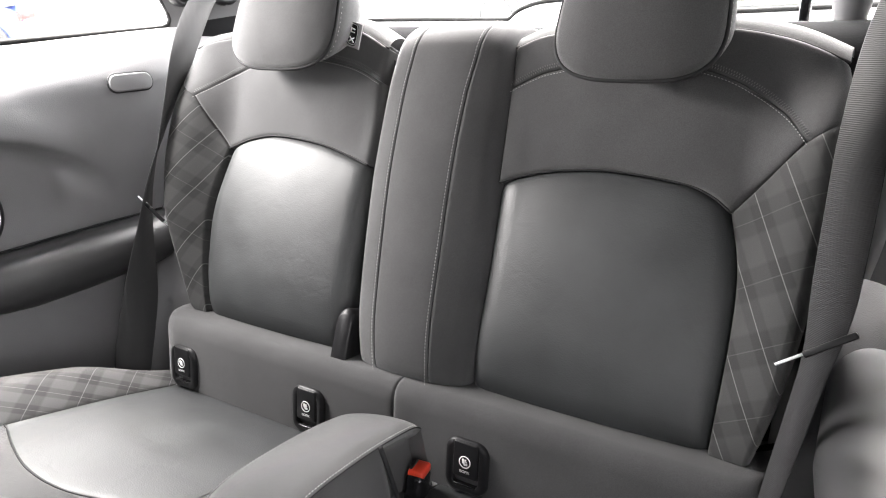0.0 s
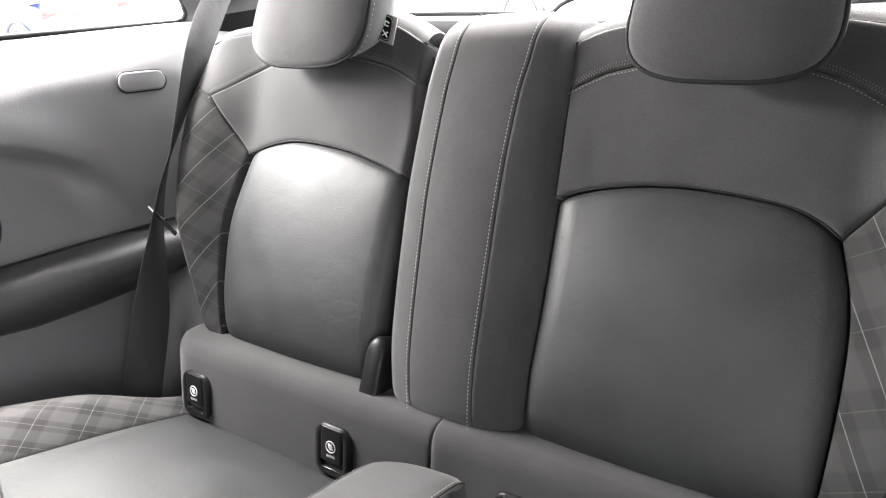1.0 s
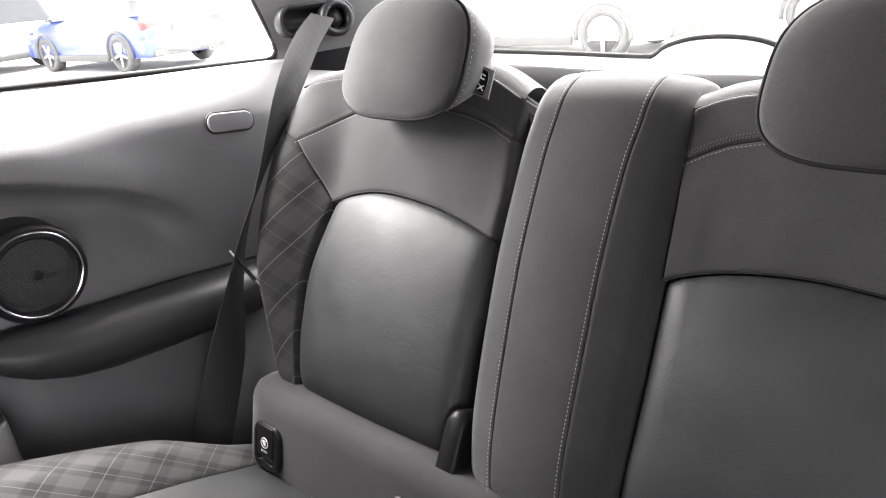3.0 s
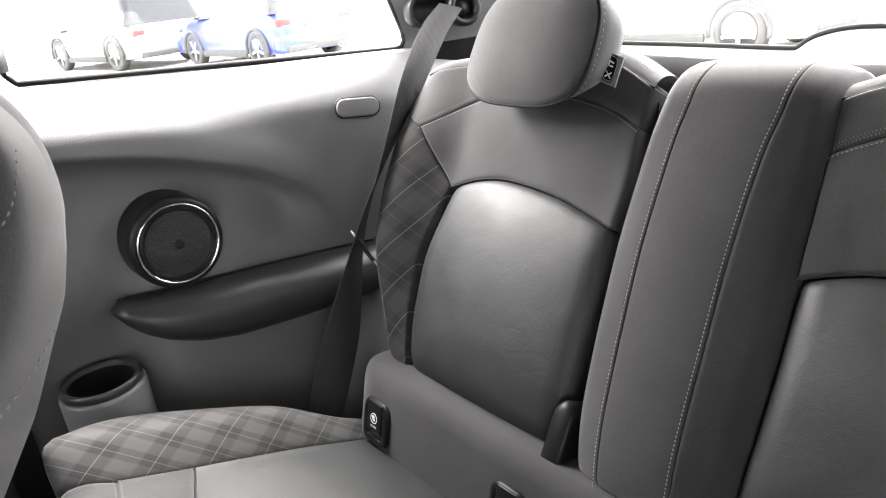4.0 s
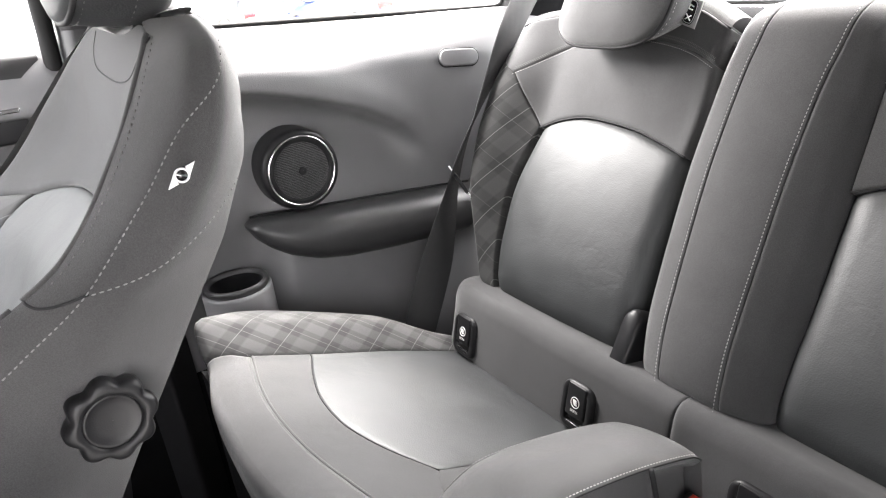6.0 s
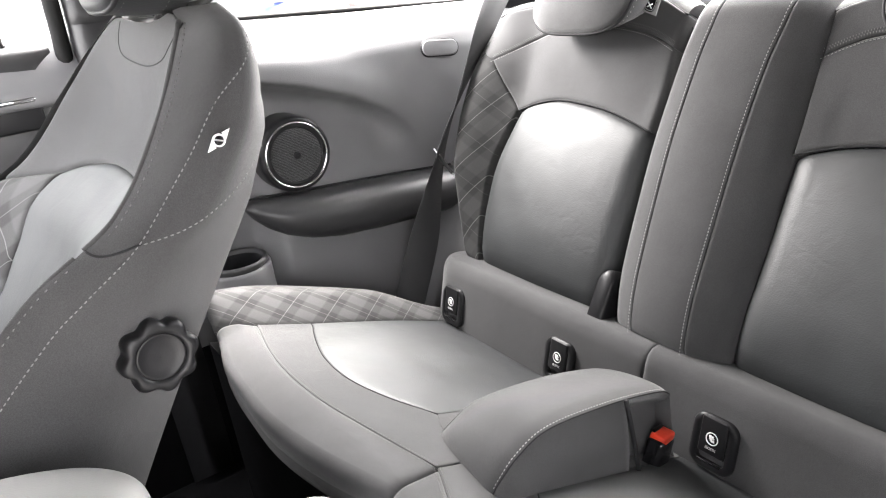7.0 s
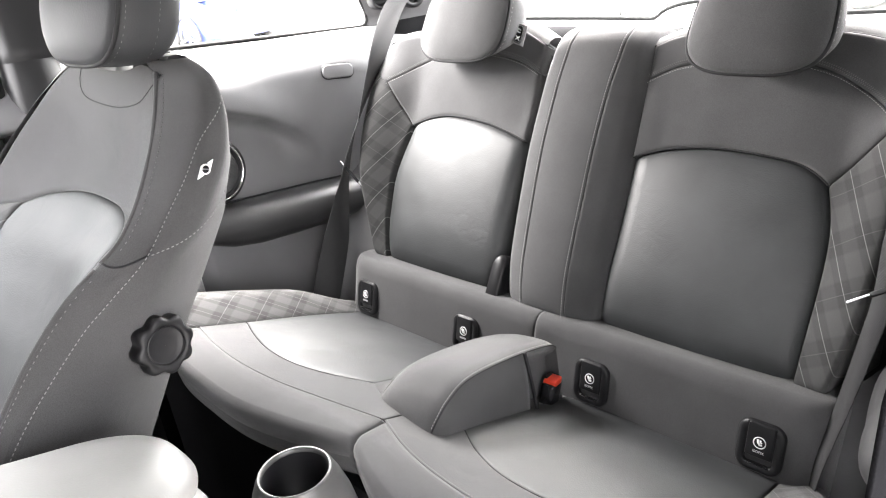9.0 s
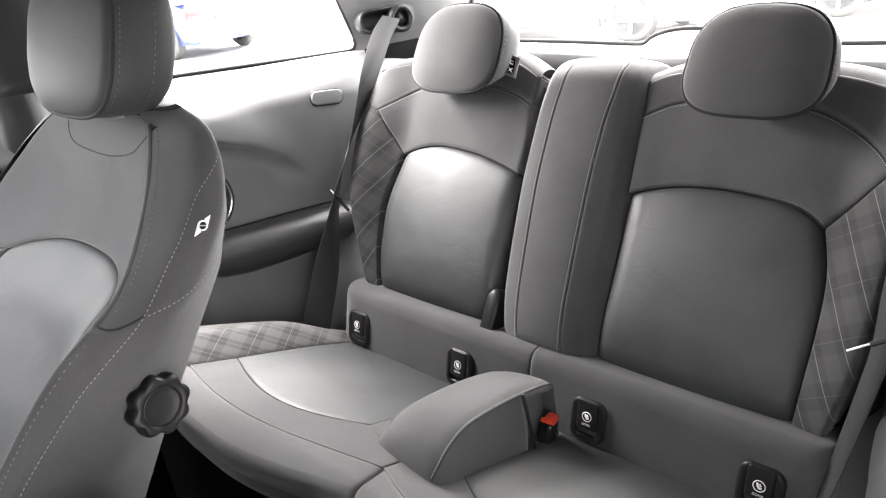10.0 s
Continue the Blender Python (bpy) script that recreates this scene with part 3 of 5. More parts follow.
part("printed_frame", tube([tag_surface(x, y, 0.0008) for x, y in ring], 0.0005, 5, closed=True), DULL_PRINT, tag)
for x0, y0, x1, y1 in ((0.004, 0.010, 0.014, 0.020), (0.014, 0.010, 0.004, 0.020), (0.005, 0.030, 0.013, 0.030), (0.005, 0.038, 0.013, 0.036), (0.005, 0.030, 0.005, 0.038), (-0.006, 0.020, -0.006, 0.027), (-0.006, 0.031, -0.006, 0.036)):
    part("printed_mark", tube([tag_surface(x0, y0, 0.001), tag_surface(x1, y1, 0.001)], 0.0009 if x0 > 0 else 0.002, 5), WHITE_PRINT, tag)


# ---- seat base strip ----
def base_surface(u, w, n):
    a = radians(14)
    return (u, -0.012 + math.sin(a) * w - math.cos(a) * n, 0.548 + math.cos(a) * w + math.sin(a) * n)


bench = thing("rear_bench", (0, -0.2, 0.36), "dark rear bench with leather seats and checked sides", "bench seat")
for x0, x1, rad in ((-0.505, 0.016, (0.004, 0.026, 0.045, 0.0015)), (0.0165, 0.497, (0.004, 0.026, 0.0015, 0.045))):
    part("base_strip", pad(base_surface, [(x0, -0.02), (x1, -0.02)], [(x0, 0.138), (x1, 0.138)], [(x0, -0.02), (x0, 0.138)], [(x1, -0.02), (x1, 0.138)], rad, 0.10, 0.0, 24), CLOTH, bench)


# ---- seat cushions ----
def seat_surface(u, w, n):
    """The cushions: across, forward from the backrest along the seat, and up."""
    a = radians(21.5)
    return (u, -math.cos(a) * w - math.sin(a) * n, 0.553 + math.sin(a) * w + math.cos(a) * n)


def seat_relief(u, w):
    n = 0.055 * smooth((abs(u) - 0.452) / 0.06) * (0.45 + 0.55 * smooth(w / 0.12))
    n -= 1.75 * max(0.0, w - 0.425) ** 1.5
    return n


def cushion(side, k):
    """Half of the bench: leather middle, checked outer side, stitched front roll. side -1 or 1."""
    def m(pts):
        return [(side * x * k, y) for x, y in pts]
    e0 = -0.017 if side < 0 else 0.020
    tip = -0.043 if side < 0 else 0.049
    front_arc = [(0.10, 0.285), (0.16, 0.325), (0.23, 0.351), (0.31, 0.350), (0.39, 0.328), (0.462, 0.300)]
    pan_in, pan_out = [(0.10, 0.0), (0.10, 0.15), (0.10, 0.285)], [(0.462, 0.0), (0.464, 0.15), (0.462, 0.300)]
    edge = [(e0, 0.370), (0.10, 0.405), (0.18, 0.424), (0.27, 0.430), (0.36, 0.422), (0.462, 0.400)]
    nose = [(tip, 0.470), (0.5 * (tip + 0.18), 0.508), (0.18, 0.530), (0.28, 0.530), (0.38, 0.520), (0.47, 0.485)]

    def lay(b, t, l, r):
        if side > 0:
            return m(b), m(t), m(l), m(r)
        return m(b)[::-1], m(t)[::-1], m(r), m(l)

    def order(rad):
        return rad if side > 0 else (rad[0], rad[1], rad[3], rad[2])
    part("seat_panel", pad(seat_surface, *lay([(0.10, 0.0), (0.28, 0.0), (0.462, 0.0)], front_arc, pan_in, pan_out), order((0.004, 0.004, 0.004, 0.004)), 0.04, 0.008, 30, seat_relief), LEATHER, bench, "worn dark leather seat")
    part("seat_inset", pad(seat_surface, *lay([(e0, 0.0), (0.06, 0.0), (0.10, 0.0)], [(e0, 0.325), (0.06, 0.305), (0.10, 0.285)], [(e0, 0.0), (e0, 0.325)], pan_in), (0.002,) * 4, 0.04, 0.0, 12, seat_relief), CLOTH, bench)
    mid = part("front_band", pad(seat_surface, *lay([(e0, 0.325), (0.06, 0.305)] + front_arc, edge, [(e0, 0.325), (e0, 0.370)], [(0.462, 0.300), (0.462, 0.400)]), order((0.004, 0.0016, 0.003, 0.004)), 0.03, 0.0, 26, seat_relief), CLOTH, bench)
    part("front_roll", pad(seat_surface, *lay(edge, nose, [(e0, 0.370), (0.5 * (e0 + tip), 0.42), (tip, 0.470)], [(0.462, 0.400), (0.468, 0.44), (0.47, 0.485)]), order((0.0016, 0.03, 0.014, 0.010)), 0.05, 0.002, 26, seat_relief), CLOTH, bench)
    part("seat_bolster", pad(seat_surface, *lay([(0.462, -0.01), (0.51, -0.04)], [(0.47, 0.485), (0.53, 0.44)], [(0.462, -0.01), (0.464, 0.15), (0.462, 0.300), (0.462, 0.400), (0.47, 0.485)], [(0.51, -0.04), (0.565, 0.10), (0.588, 0.24), (0.585, 0.35), (0.53, 0.44)]), order((0.012, 0.03, 0.008, 0.035)), 0.05, 0.006, 26, seat_relief, 0.0, 0.9), PLAID_SEAT, bench, "grey checked cloth side")
    for off in (-0.004, 0.004):
        part("seat_stitching", stitches(seat_surface, [(side * x * k, y + off) for x, y in edge], seat_relief, 0.0046, (0.0033, 0.0010, 0.0008), lift=0.0006), LADDER, mid)
    part("seam_piping", tube(on(seat_surface, [(side * x * k, y) for x, y in front_arc], seat_relief, -0.0006), 0.0012), PIPING, mid)
    # the front face drops from the nose to the floor
    c = spline([(side * x * k, y) for x, y in nose])
    rows = []
    for d, back in ((-0.004, 0.002), (0.010, -0.001), (0.024, 0.001), (0.036, 0.008)):
        row = []
        for s in np.linspace(0, 1, 40):
            q = c(s)
            p = Vector(seat_surface(q[0], q[1], seat_relief(*q) - 0.024))
            row.append((p.x, p.y + back, p.z - d))
        rows.append(row)
    part("front_face", grid_geo(rows), CLOTH, bench)
    part("hem_piping", tube(rows[3], 0.0009), PIPING, bench)
    under = [[(p[0], p[1] + 0.006, p[2]) for p in rows[3]], [(p[0], p[1] + 0.05, p[2] - 0.03) for p in rows[3]], [(p[0], p[1] + 0.10, 0.31) for p in rows[3]]]
    part("under_panel", grid_geo(under), CARPET, bench, "black carpeted front")
    c2 = [seat_surface(side * x * k, y, -0.05) for x, y in ((0.47, 0.470), (0.53, 0.43), (0.585, 0.34), (0.588, 0.2))]
    part("under_panel", grid_geo([c2, [(p[0], p[1] + 0.03, 0.31) for p in c2]]), CARPET, bench)


# black carpeted body below the cushions
box = [(x, y, z) for x in (-0.56, 0.54) for y, z in ((-0.435, 0.31), (-0.435, 0.655), (0.02, 0.475), (0.02, 0.31))]
part("bench_base", (box, [(0, 1, 2, 3), (4, 5, 6, 7), (0, 1, 5, 4), (1, 2, 6, 5), (2, 3, 7, 6), (3, 0, 4, 7)], None), CARPET, bench, "black carpeted body", flat=True)
cushion(-1, 1.0)
cushion(1, 0.965)

# ---- middle hump with the belt buckles ----
hump = thing("bench_hump", (0.02, -0.15, 0.56), "dark cloth hump between the two rear seats, stitched along its edge", "seat hump")
RIDGE = [(-0.325, 0.672), (-0.310, 0.704), (-0.285, 0.724), (-0.236, 0.735), (-0.134, 0.716), (-0.050, 0.690), (-0.030, 0.676)]
ridge = spline(RIDGE)


def floor_of(y):
    return 0.553 - 0.394 * y


top_rows, side_rows, far_rows = [], [], []
for s in np.linspace(0, 1, 40):
    y, z = ridge(s)
    wide = 0.150 * smooth((s + 0.02) / 0.18) ** 0.5
    x1 = 0.094 - 0.010 * (1 - smooth(s / 0.15))
    x0 = x1 - max(0.012, wide)
    dome = 0.010 + 0.006 * math.sin(math.pi * s)
    row = []
    for f in np.linspace(0, 1, 15):
        row.append((x1 + (x0 - x1) * f, y + 0.006 * f, z - 0.040 * f - 0.004 + dome * math.sin(math.pi * min(1, f * 1.02)) * 0.9 - 0.012 * max(0, (f - 0.8) / 0.2) ** 2 - 0.006 * max(0, (0.12 - f) / 0.12) ** 2))
    top_rows.append(row)
    foot = floor_of(y) - 0.03
    zt, yt = row[0][2], row[0][1]
    cut = 0.030 * smooth((yt + 0.112) / 0.010)
    side_rows.append([(x1 - cut * smooth(g / 0.22) + 0.004 * math.sin(math.pi * min(1, g * 1.3)) + 0.010 * g, yt - 0.012 * g * (1 - s), zt + (foot - zt) * g) for g in np.linspace(0, 1, 12)])
    zt = row[-1][2]
    far_rows.append([(x0 - 0.008 * g, row[-1][1], zt + (foot - zt) * g) for g in np.linspace(0, 1, 8)])
hump_top = part("hump_top", grid_geo(top_rows), CLOTH, hump)
part("hump_side", grid_geo(side_rows), CLOTH, hump)
part("hump_side", grid_geo(far_rows), CLOTH, hump)
end = [top_rows[-1], [(p[0], p[1] + 0.012, floor_of(p[1]) - 0.03) for p in top_rows[-1]]]
part("hump_end", grid_geo(end), CLOTH, hump)
nose = [top_rows[0], [(p[0], p[1] - 0.004, floor_of(p[1]) - 0.03) for p in top_rows[0]]]
part("hump_end", grid_geo(nose), CLOTH, hump)


def hump_surface(u, f, n):
    """Along the ridge in metres, across from 0 to 1, and out."""
    a = min(38.999, max(0.0, u / 0.33 * 39))
    b = min(13.999, max(0.0, f * 14))
    i, j = int(a), int(b)
    p = [Vector(top_rows[i + di][j + dj]) for di, dj in ((0, 0), (1, 0), (0, 1), (1, 1))]
    q = p[0].lerp(p[1], a - i).lerp(p[2].lerp(p[3], a - i), b - j)
    return (q.x + 0.3 * n * (0.5 - f), q.y, q.z + n)


for f in (0.02, 0.95):
    part("hump_stitching", stitches(hump_surface, [(0.02, f), (0.16, f), (0.32, f)], None, 0.0046, (0.0035, 0.0014, 0.0011), lift=0.0018), THREAD if f < 0.5 else LADDER, hump_top, "pale edge stitching")
pts = [Vector(r[0]) + Vector((0.0, 0, 0.001)) for r in top_rows[2:]]
part("hump_piping", tube(pts, 0.0009), PIPING, hump_top)
pts = [Vector(r[-1]) for r in top_rows[2:]]
part("hump_piping", tube(pts, 0.0009), PIPING, hump_top)
# pocket that the buckles stand in
part("pocket_flap", tube([(0.097, -0.116, 0.703), (0.1005, -0.112, 0.668), (0.104, -0.108, 0.628), (0.106, -0.104, 0.585)], 0.003), PIPING, hump)

buckle = thing("belt_buckle", (0.094, -0.055, 0.56), "black seat belt buckle with a red release button", "belt buckle")
lean = Matrix.Translation((0.094, -0.056, 0.583)) @ Euler((radians(-18), radians(6), radians(12))).to_matrix().to_4x4()
part("body", rounded_box((0.025, 0.038, 0.056), 0.006, lean), GLOSS, buckle)
part("release_button", rounded_box((0.023, 0.032, 0.013), 0.004, lean @ pose(0.000, 0.001, 0.029, 6, 0, 0)), RED, buckle, "red push button")
part("slot", rounded_box((0.005, 0.026, 0.004), 0.0015, lean @ pose(-0.008, 0, 0.0365)), BLACK, buckle)


# ---- child seat anchor covers ----
def print_mesh(text, size):
    c = bpy.data.curves.new("print", "FONT")
    c.body, c.size, c.align_x, c.align_y = text, size, "CENTER", "CENTER"
    c.extrude = 0.0002
    o = bpy.data.objects.new("print", c)
    me = bpy.data.meshes.new_from_object(o)
    g = [tuple(v.co) for v in me.vertices], [tuple(p.vertices) for p in me.polygons], None
    bpy.data.objects.remove(o)
    bpy.data.curves.remove(c)
    bpy.data.meshes.remove(me)
    return g


def rounded_rect(w, h, r, n=6):
    pts = []
    for cx, cy, a0 in ((w / 2 - r, h / 2 - r, 0), (-w / 2 + r, h / 2 - r, 90), (-w / 2 + r, -h / 2 + r, 180), (w / 2 - r, -h / 2 + r, 270)):
        for k in range(n + 1):
            a = radians(a0 + 90 * k / n)
            pts.append((cx + r * math.cos(a), cy + r * math.sin(a)))
    return pts


def plate(surf_m, w, h, r, levels, shift=(0, 0)):
    """A rounded plate built up in levels of (inset, height)."""
    rows = []
    for inset, z in levels:
        rows.append([surf_m @ Vector((x + shift[0], y + shift[1], z)) for x, y in rounded_rect(w - 2 * inset, h - 2 * inset, max(0.001, r - inset))])
    g = grid_geo(rows, close_u=True)
    k = len(rows[0])
    return g[0], g[1] + [tuple(range((len(rows) - 1) * k, len(rows) * k))], None


def anchor_cover(x):
    p = Vector(base_surface(x, 0.052, 0.001))
    m = Matrix.Translation(p) @ Euler((radians(90 - 14), 0, 0)).to_matrix().to_4x4() @ Matrix.Scale(0.91, 4)
    ob = thing("anchor_cover", p, "black plastic child seat anchor cover with white print", "anchor cover", "anchor covers on the bench")
    part("bezel", plate(m, 0.071, 0.084, 0.020, [(0.0, -0.01), (0.0, 0.0025), (0.002, 0.0055), (0.006, 0.0068), (0.0125, 0.0068), (0.0138, 0.0050), (0.0142, -0.004)]), BLACK, ob)
    part("recess", plate(m, 0.044, 0.058, 0.006, [(0.0, -0.006), (0.0, -0.0032), (0.002, -0.003)]), RUBBER, ob, "dark finger recess")
    flap = part("flap", plate(m, 0.0405, 0.0555, 0.0035, [(0.0, -0.002), (0.0, 0.0068), (0.0008, 0.0080), (0.002, 0.0084)], (0, 0.0118)), BLACK, ob)
    for sx in (-1, 1):
        part("slot", rounded_box((0.0011, 0.054, 0.002), 0.0004, m @ pose(sx * 0.0209, 0.0118, 0.0064)), RUBBER, ob)
    part("flap_lip", rounded_box((0.037, 0.003, 0.0035), 0.0012, m @ pose(0, -0.0292, 0.0055, 20, 0, 0)), GLOSS, ob)
    dot = m @ pose(0, 0.0095, 0.0086)
    ring = [(0.0090 * math.cos(a), 0.0090 * math.sin(a)) for a in np.linspace(0, 2 * math.pi, 28, endpoint=False)]
    part("icon_disc", tube([dot @ Vector((a, b, 0.0)) for a, b in ring], 0.0008, 6, closed=True), WHITE_PRINT, flap)
    part("icon_seat", tube([dot @ Vector(q) for q in ((-0.0030, 0.0050, 0), (-0.0020, 0.0, 0), (0.0005, -0.0034, 0), (0.0044, -0.0030, 0))], 0.0017, 6), WHITE_PRINT, flap)
    part("icon_seat", tube([dot @ Vector(q) for q in ((0.0010, 0.0046, 0), (0.0014, 0.0012, 0), (0.0036, 0.0002, 0))], 0.0014, 6), WHITE_PRINT, flap)
    part("print", moved(print_mesh("ISOFIX", 0.0058), m @ pose(0, -0.0062, 0.0087)), WHITE_PRINT, flap, "white lettering", flat=True)
    return ob


for x in (-0.434, -0.142, 0.141, 0.416):
    anchor_cover(x)


# ---- side trim, window sill and pillars ----
SCOOP = [(-0.90, 1.085), (-0.40, 1.085), (-0.295, 1.073), (-0.207, 1.057), (-0.122, 1.033), (-0.018, 0.994), (0.055, 0.950), (0.098, 0.908), (0.125, 0.870)]


def bump(x, c, w):
    return math.exp(-((x - c) / w) ** 2)


def sill_height(y):
    return 1.1525 - 0.062 * y


def trim_depth(y, z):
    """How far the quarter trim stands in from the car's side, in metres towards the cabin."""
    top = sill_height(y)
    x = 0.0
    # shoulder above the hollow
    x += 0.022 * smooth((z - 0.78) / 0.22) + 0.035 * smooth((y - 0.05) / 0.35)
    # hollow under the shoulder line
    zs = interp(SCOOP, y)
    near = min(1.0, max(0.0, (zs - z) / 0.046))
    lip = smooth((zs - z) / 0.016)
    inside = (0.30 * lip + 0.70 * (1 - (1 - near) ** 2.4)) * (1 - smooth((1.0 - z) / 0.22))
    inside *= 1 - smooth((y - 0.03) / 0.10)
    x -= 0.060 * inside
    x += 0.010 * bump(z, zs + 0.022, 0.045) * (1 - smooth((y + 0.10) / 0.40))
    # pocket round the cup holder
    x -= 0.030 * (1 - smooth((y + 0.27) / 0.07)) * smooth((0.90 - z) / 0.12)
    # the foot of the panel leans in
    x += 0.035 * smooth((0.80 - z) / 0.30)
    # rolled sill
    over = max(0.0, z - (top - 0.095))
    x -= 8.0 * over ** 2
    return x


def quarter_trim(side, name):
    ob = tagged(new(name), "dark grained plastic side trim with a speaker hollow", "side trim", kind="structure")
    Y = np.linspace(-0.62 if side < 0 else -0.30, 0.62, 150)
    rows = []
    for y in Y:
        top = sill_height(y)
        rows.append([(side * (0.700 - trim_depth(y, z)), y, z) for z in np.concatenate([np.linspace(0.30 + 0.28 * smooth((-0.34 - y) / 0.06), 0.7, 8), np.linspace(0.71, top - 0.08, 75), np.linspace(top - 0.077, top - 0.004, 18)])])
    # passenger panel takes the darker trim: shade put into its colour
    part("panel", grid_geo(rows), TRIM if side < 0 else TRIM_DARK_SHADED, ob)
    part("lower_carpet", grid_geo([[(p[0][0], p[0][1], 0.30 + (p[0][2] - 0.30) * f) for p in rows if p[0][1] < -0.30] for f in (0.0, 0.5, 1.0)]), CARPET, ob, "black carpet below the panel") if side < 0 else None
    part("sill_top", grid_geo([[p[-1] for p in rows], [(side * 0.765, p[-1][1], sill_height(p[-1][1]) + 0.001) for p in rows]]), TRIM, ob)
    return ob


def armrest_form(side, wall):
    """The horn-shaped side armrest: its long line, with an oval section that grows to the rear."""
    reach = 1.0 if side < 0 else 0.92  # the passenger side's is a little shorter
    upper = [(-0.278, 0.829), (-0.262, 0.839), (-0.20, 0.834), (-0.10, 0.824), (0.141, 0.799), (0.26, 0.786)]
    lower = [(-0.278, 0.823), (-0.262, 0.797), (-0.24, 0.774), (-0.21, 0.753), (-0.16, 0.731), (-0.10, 0.717), (0.0, 0.706), (0.065, 0.701), (0.26, 0.684)]
    rows = []
    for s in np.linspace(0, 1, 50):
        y = -0.278 + 0.538 * s ** 1.3
        g = math.sqrt(max(0.0, 1 - (1 - min(1, s / 0.55)) ** 2))
        z, hz, hx = 0.5 * (interp(upper, y) + interp(lower, y)), 0.5 * (interp(upper, y) - interp(lower, y)), 0.004 + 0.074 * g
        if side > 0:
            hx += 0.012 * min(1.0, max(0.0, (y + 0.12) / 0.12))
        row = []
        for a in np.linspace(-0.5 * math.pi, 0.5 * math.pi, 22):
            ca, sa = math.cos(a), math.sin(a)
            px = math.copysign(abs(ca) ** 0.75, ca) * hx
            pz = math.copysign(abs(sa) ** 1.05, sa) * hz
            row.append((side * (0.703 - px), 0.26 - (0.26 - y) * reach, z + pz - (0.02 if side > 0 else 0.0)))
        rows.append(row)
    ob = part("side_armrest", grid_geo(rows), TRIM_SOFT, wall, "smooth black horn-shaped armrest")
    part("shadow_gap", tube([(side * (0.690 - trim_depth(y, interp(upper, y)) * 0.6), y, interp(upper, y) + 0.0015) for y in np.linspace(-0.265 if side < 0 else -0.222, 0.2, 30)], 0.0022, 6), RUBBER, ob, "dark gap along the top edge")
    return ob


def speaker(side):
    y, z = -0.161, 0.908
    m = Matrix.Translation((side * 0.674, y, z)) @ Euler((0, radians(-90 * side), 0)).to_matrix().to_4x4() @ Matrix.Scale(0.955, 4)
    ob = thing("side_speaker", m.translation, "round black speaker with a chrome ring in the side trim", "speaker", "side speakers")
    part("surround", lathe([(0.079, -0.07), (0.078, -0.030), (0.078, -0.014), (0.077, -0.004), (0.075, 0.001), (0.071, 0.003), (0.068, 0.003), (0.0655, 0.001)], 56, m), BLACK, ob)
    part("chrome_ring", lathe([(0.0680, 0.001), (0.0675, 0.006), (0.0660, 0.0075), (0.0640, 0.006), (0.0630, 0.001)], 56, m), CHROME, ob, "bright chrome ring")
    part("dark_band", lathe([(0.0640, 0.000), (0.063, 0.004), (0.056, 0.004), (0.054, 0.001)], 56, m), BLACK, ob)
    grille = part("grille", lathe([(0.056, 0.001), (0.045, 0.004), (0.03, 0.0055), (0.012, 0.006), (0.0005, 0.006)], 56, m), MESH, ob, "fine black mesh")
    part("centre_boss", lathe([(0.0085, 0.004), (0.008, 0.008), (0.005, 0.009), (0.0004, 0.009)], 20, m), BLACK, grille)
    dots = []
    for k in range(-17, 18):
        x = 0.0031 * k
        half = math.sqrt(0.0555 ** 2 - x * x)
        line = []
        for f in np.linspace(-1, 1, 13):
            h = interp([(0.0, 0.0064), (0.03, 0.0059), (0.045, 0.0044), (0.056, 0.0014)], math.hypot(x, half * f))
            line.append(m @ Vector((x, half * f, h)))
        dots.append(tube(line, 0.0007, 5))
    tagged(part("mesh_relief", join(*dots), MESH_WIRE, grille), kind="stuff")
    return ob


def cup_pocket(side):
    ob = thing("cup_holder", (side * 0.66, -0.325, 0.60), "round black cup holder moulded in the side trim", "cup holder", "cup holders")
    m = Matrix.Translation((side * 0.664, -0.325, 0.745))
    part("cup_wall", lathe([(0.062, -0.40), (0.062, -0.018), (0.060, -0.013)], 48, m), TRIM, ob)
    part("rim", lathe([(0.0565, -0.010), (0.058, -0.004), (0.0575, 0.001), (0.054, 0.003), (0.050, 0.001), (0.048, -0.006)], 48, m), TRIM_SOFT, ob, "rounded rim")
    part("well", lathe([(0.048, -0.006), (0.046, -0.08), (0.040, -0.085), (0.0005, -0.086)], 48, m), BLACK, ob)
    part("step", lathe([(0.062, -0.018), (0.0615, -0.012), (0.0575, -0.010), (0.056, -0.0105)], 48, m), TRIM, ob)
    return ob


def button(side):
    ob = thing("trim_button", (side * 0.64, 0.205, 1.05), "flat rounded grey cover plate in the side trim", "cover plate", "trim cover plates")
    y, z = 0.197, 1.0525
    x = 0.700 - trim_depth(y, z)
    ty = Vector((-side * (trim_depth(y + 0.035, z) - trim_depth(y - 0.035, z)) / 0.07, 1, -0.10)).normalized()
    tz = Vector((-side * (trim_depth(y, z + 0.014) - trim_depth(y, z - 0.014)) / 0.028, 0, 1))
    tz = (tz - ty * tz.dot(ty)).normalized()
    out = ty.cross(tz)
    out = out if out.x * side < 0 else -out
    m = Matrix((ty, tz, out)).transposed().to_4x4()
    m.translation = Vector((side * x, y, z)) + out * 0.002
    part("plate", plate(m, 0.084, 0.032, 0.0155, [(0.0, -0.006), (0.0, 0.0015), (0.001, 0.0028), (0.003, 0.0033)]), TRIM, ob)
    part("shadow_gap", plate(m, 0.089, 0.037, 0.018, [(0.0, -0.006), (0.0, 0.0004), (0.0015, 0.0008)]), BLACK, ob)
    return ob


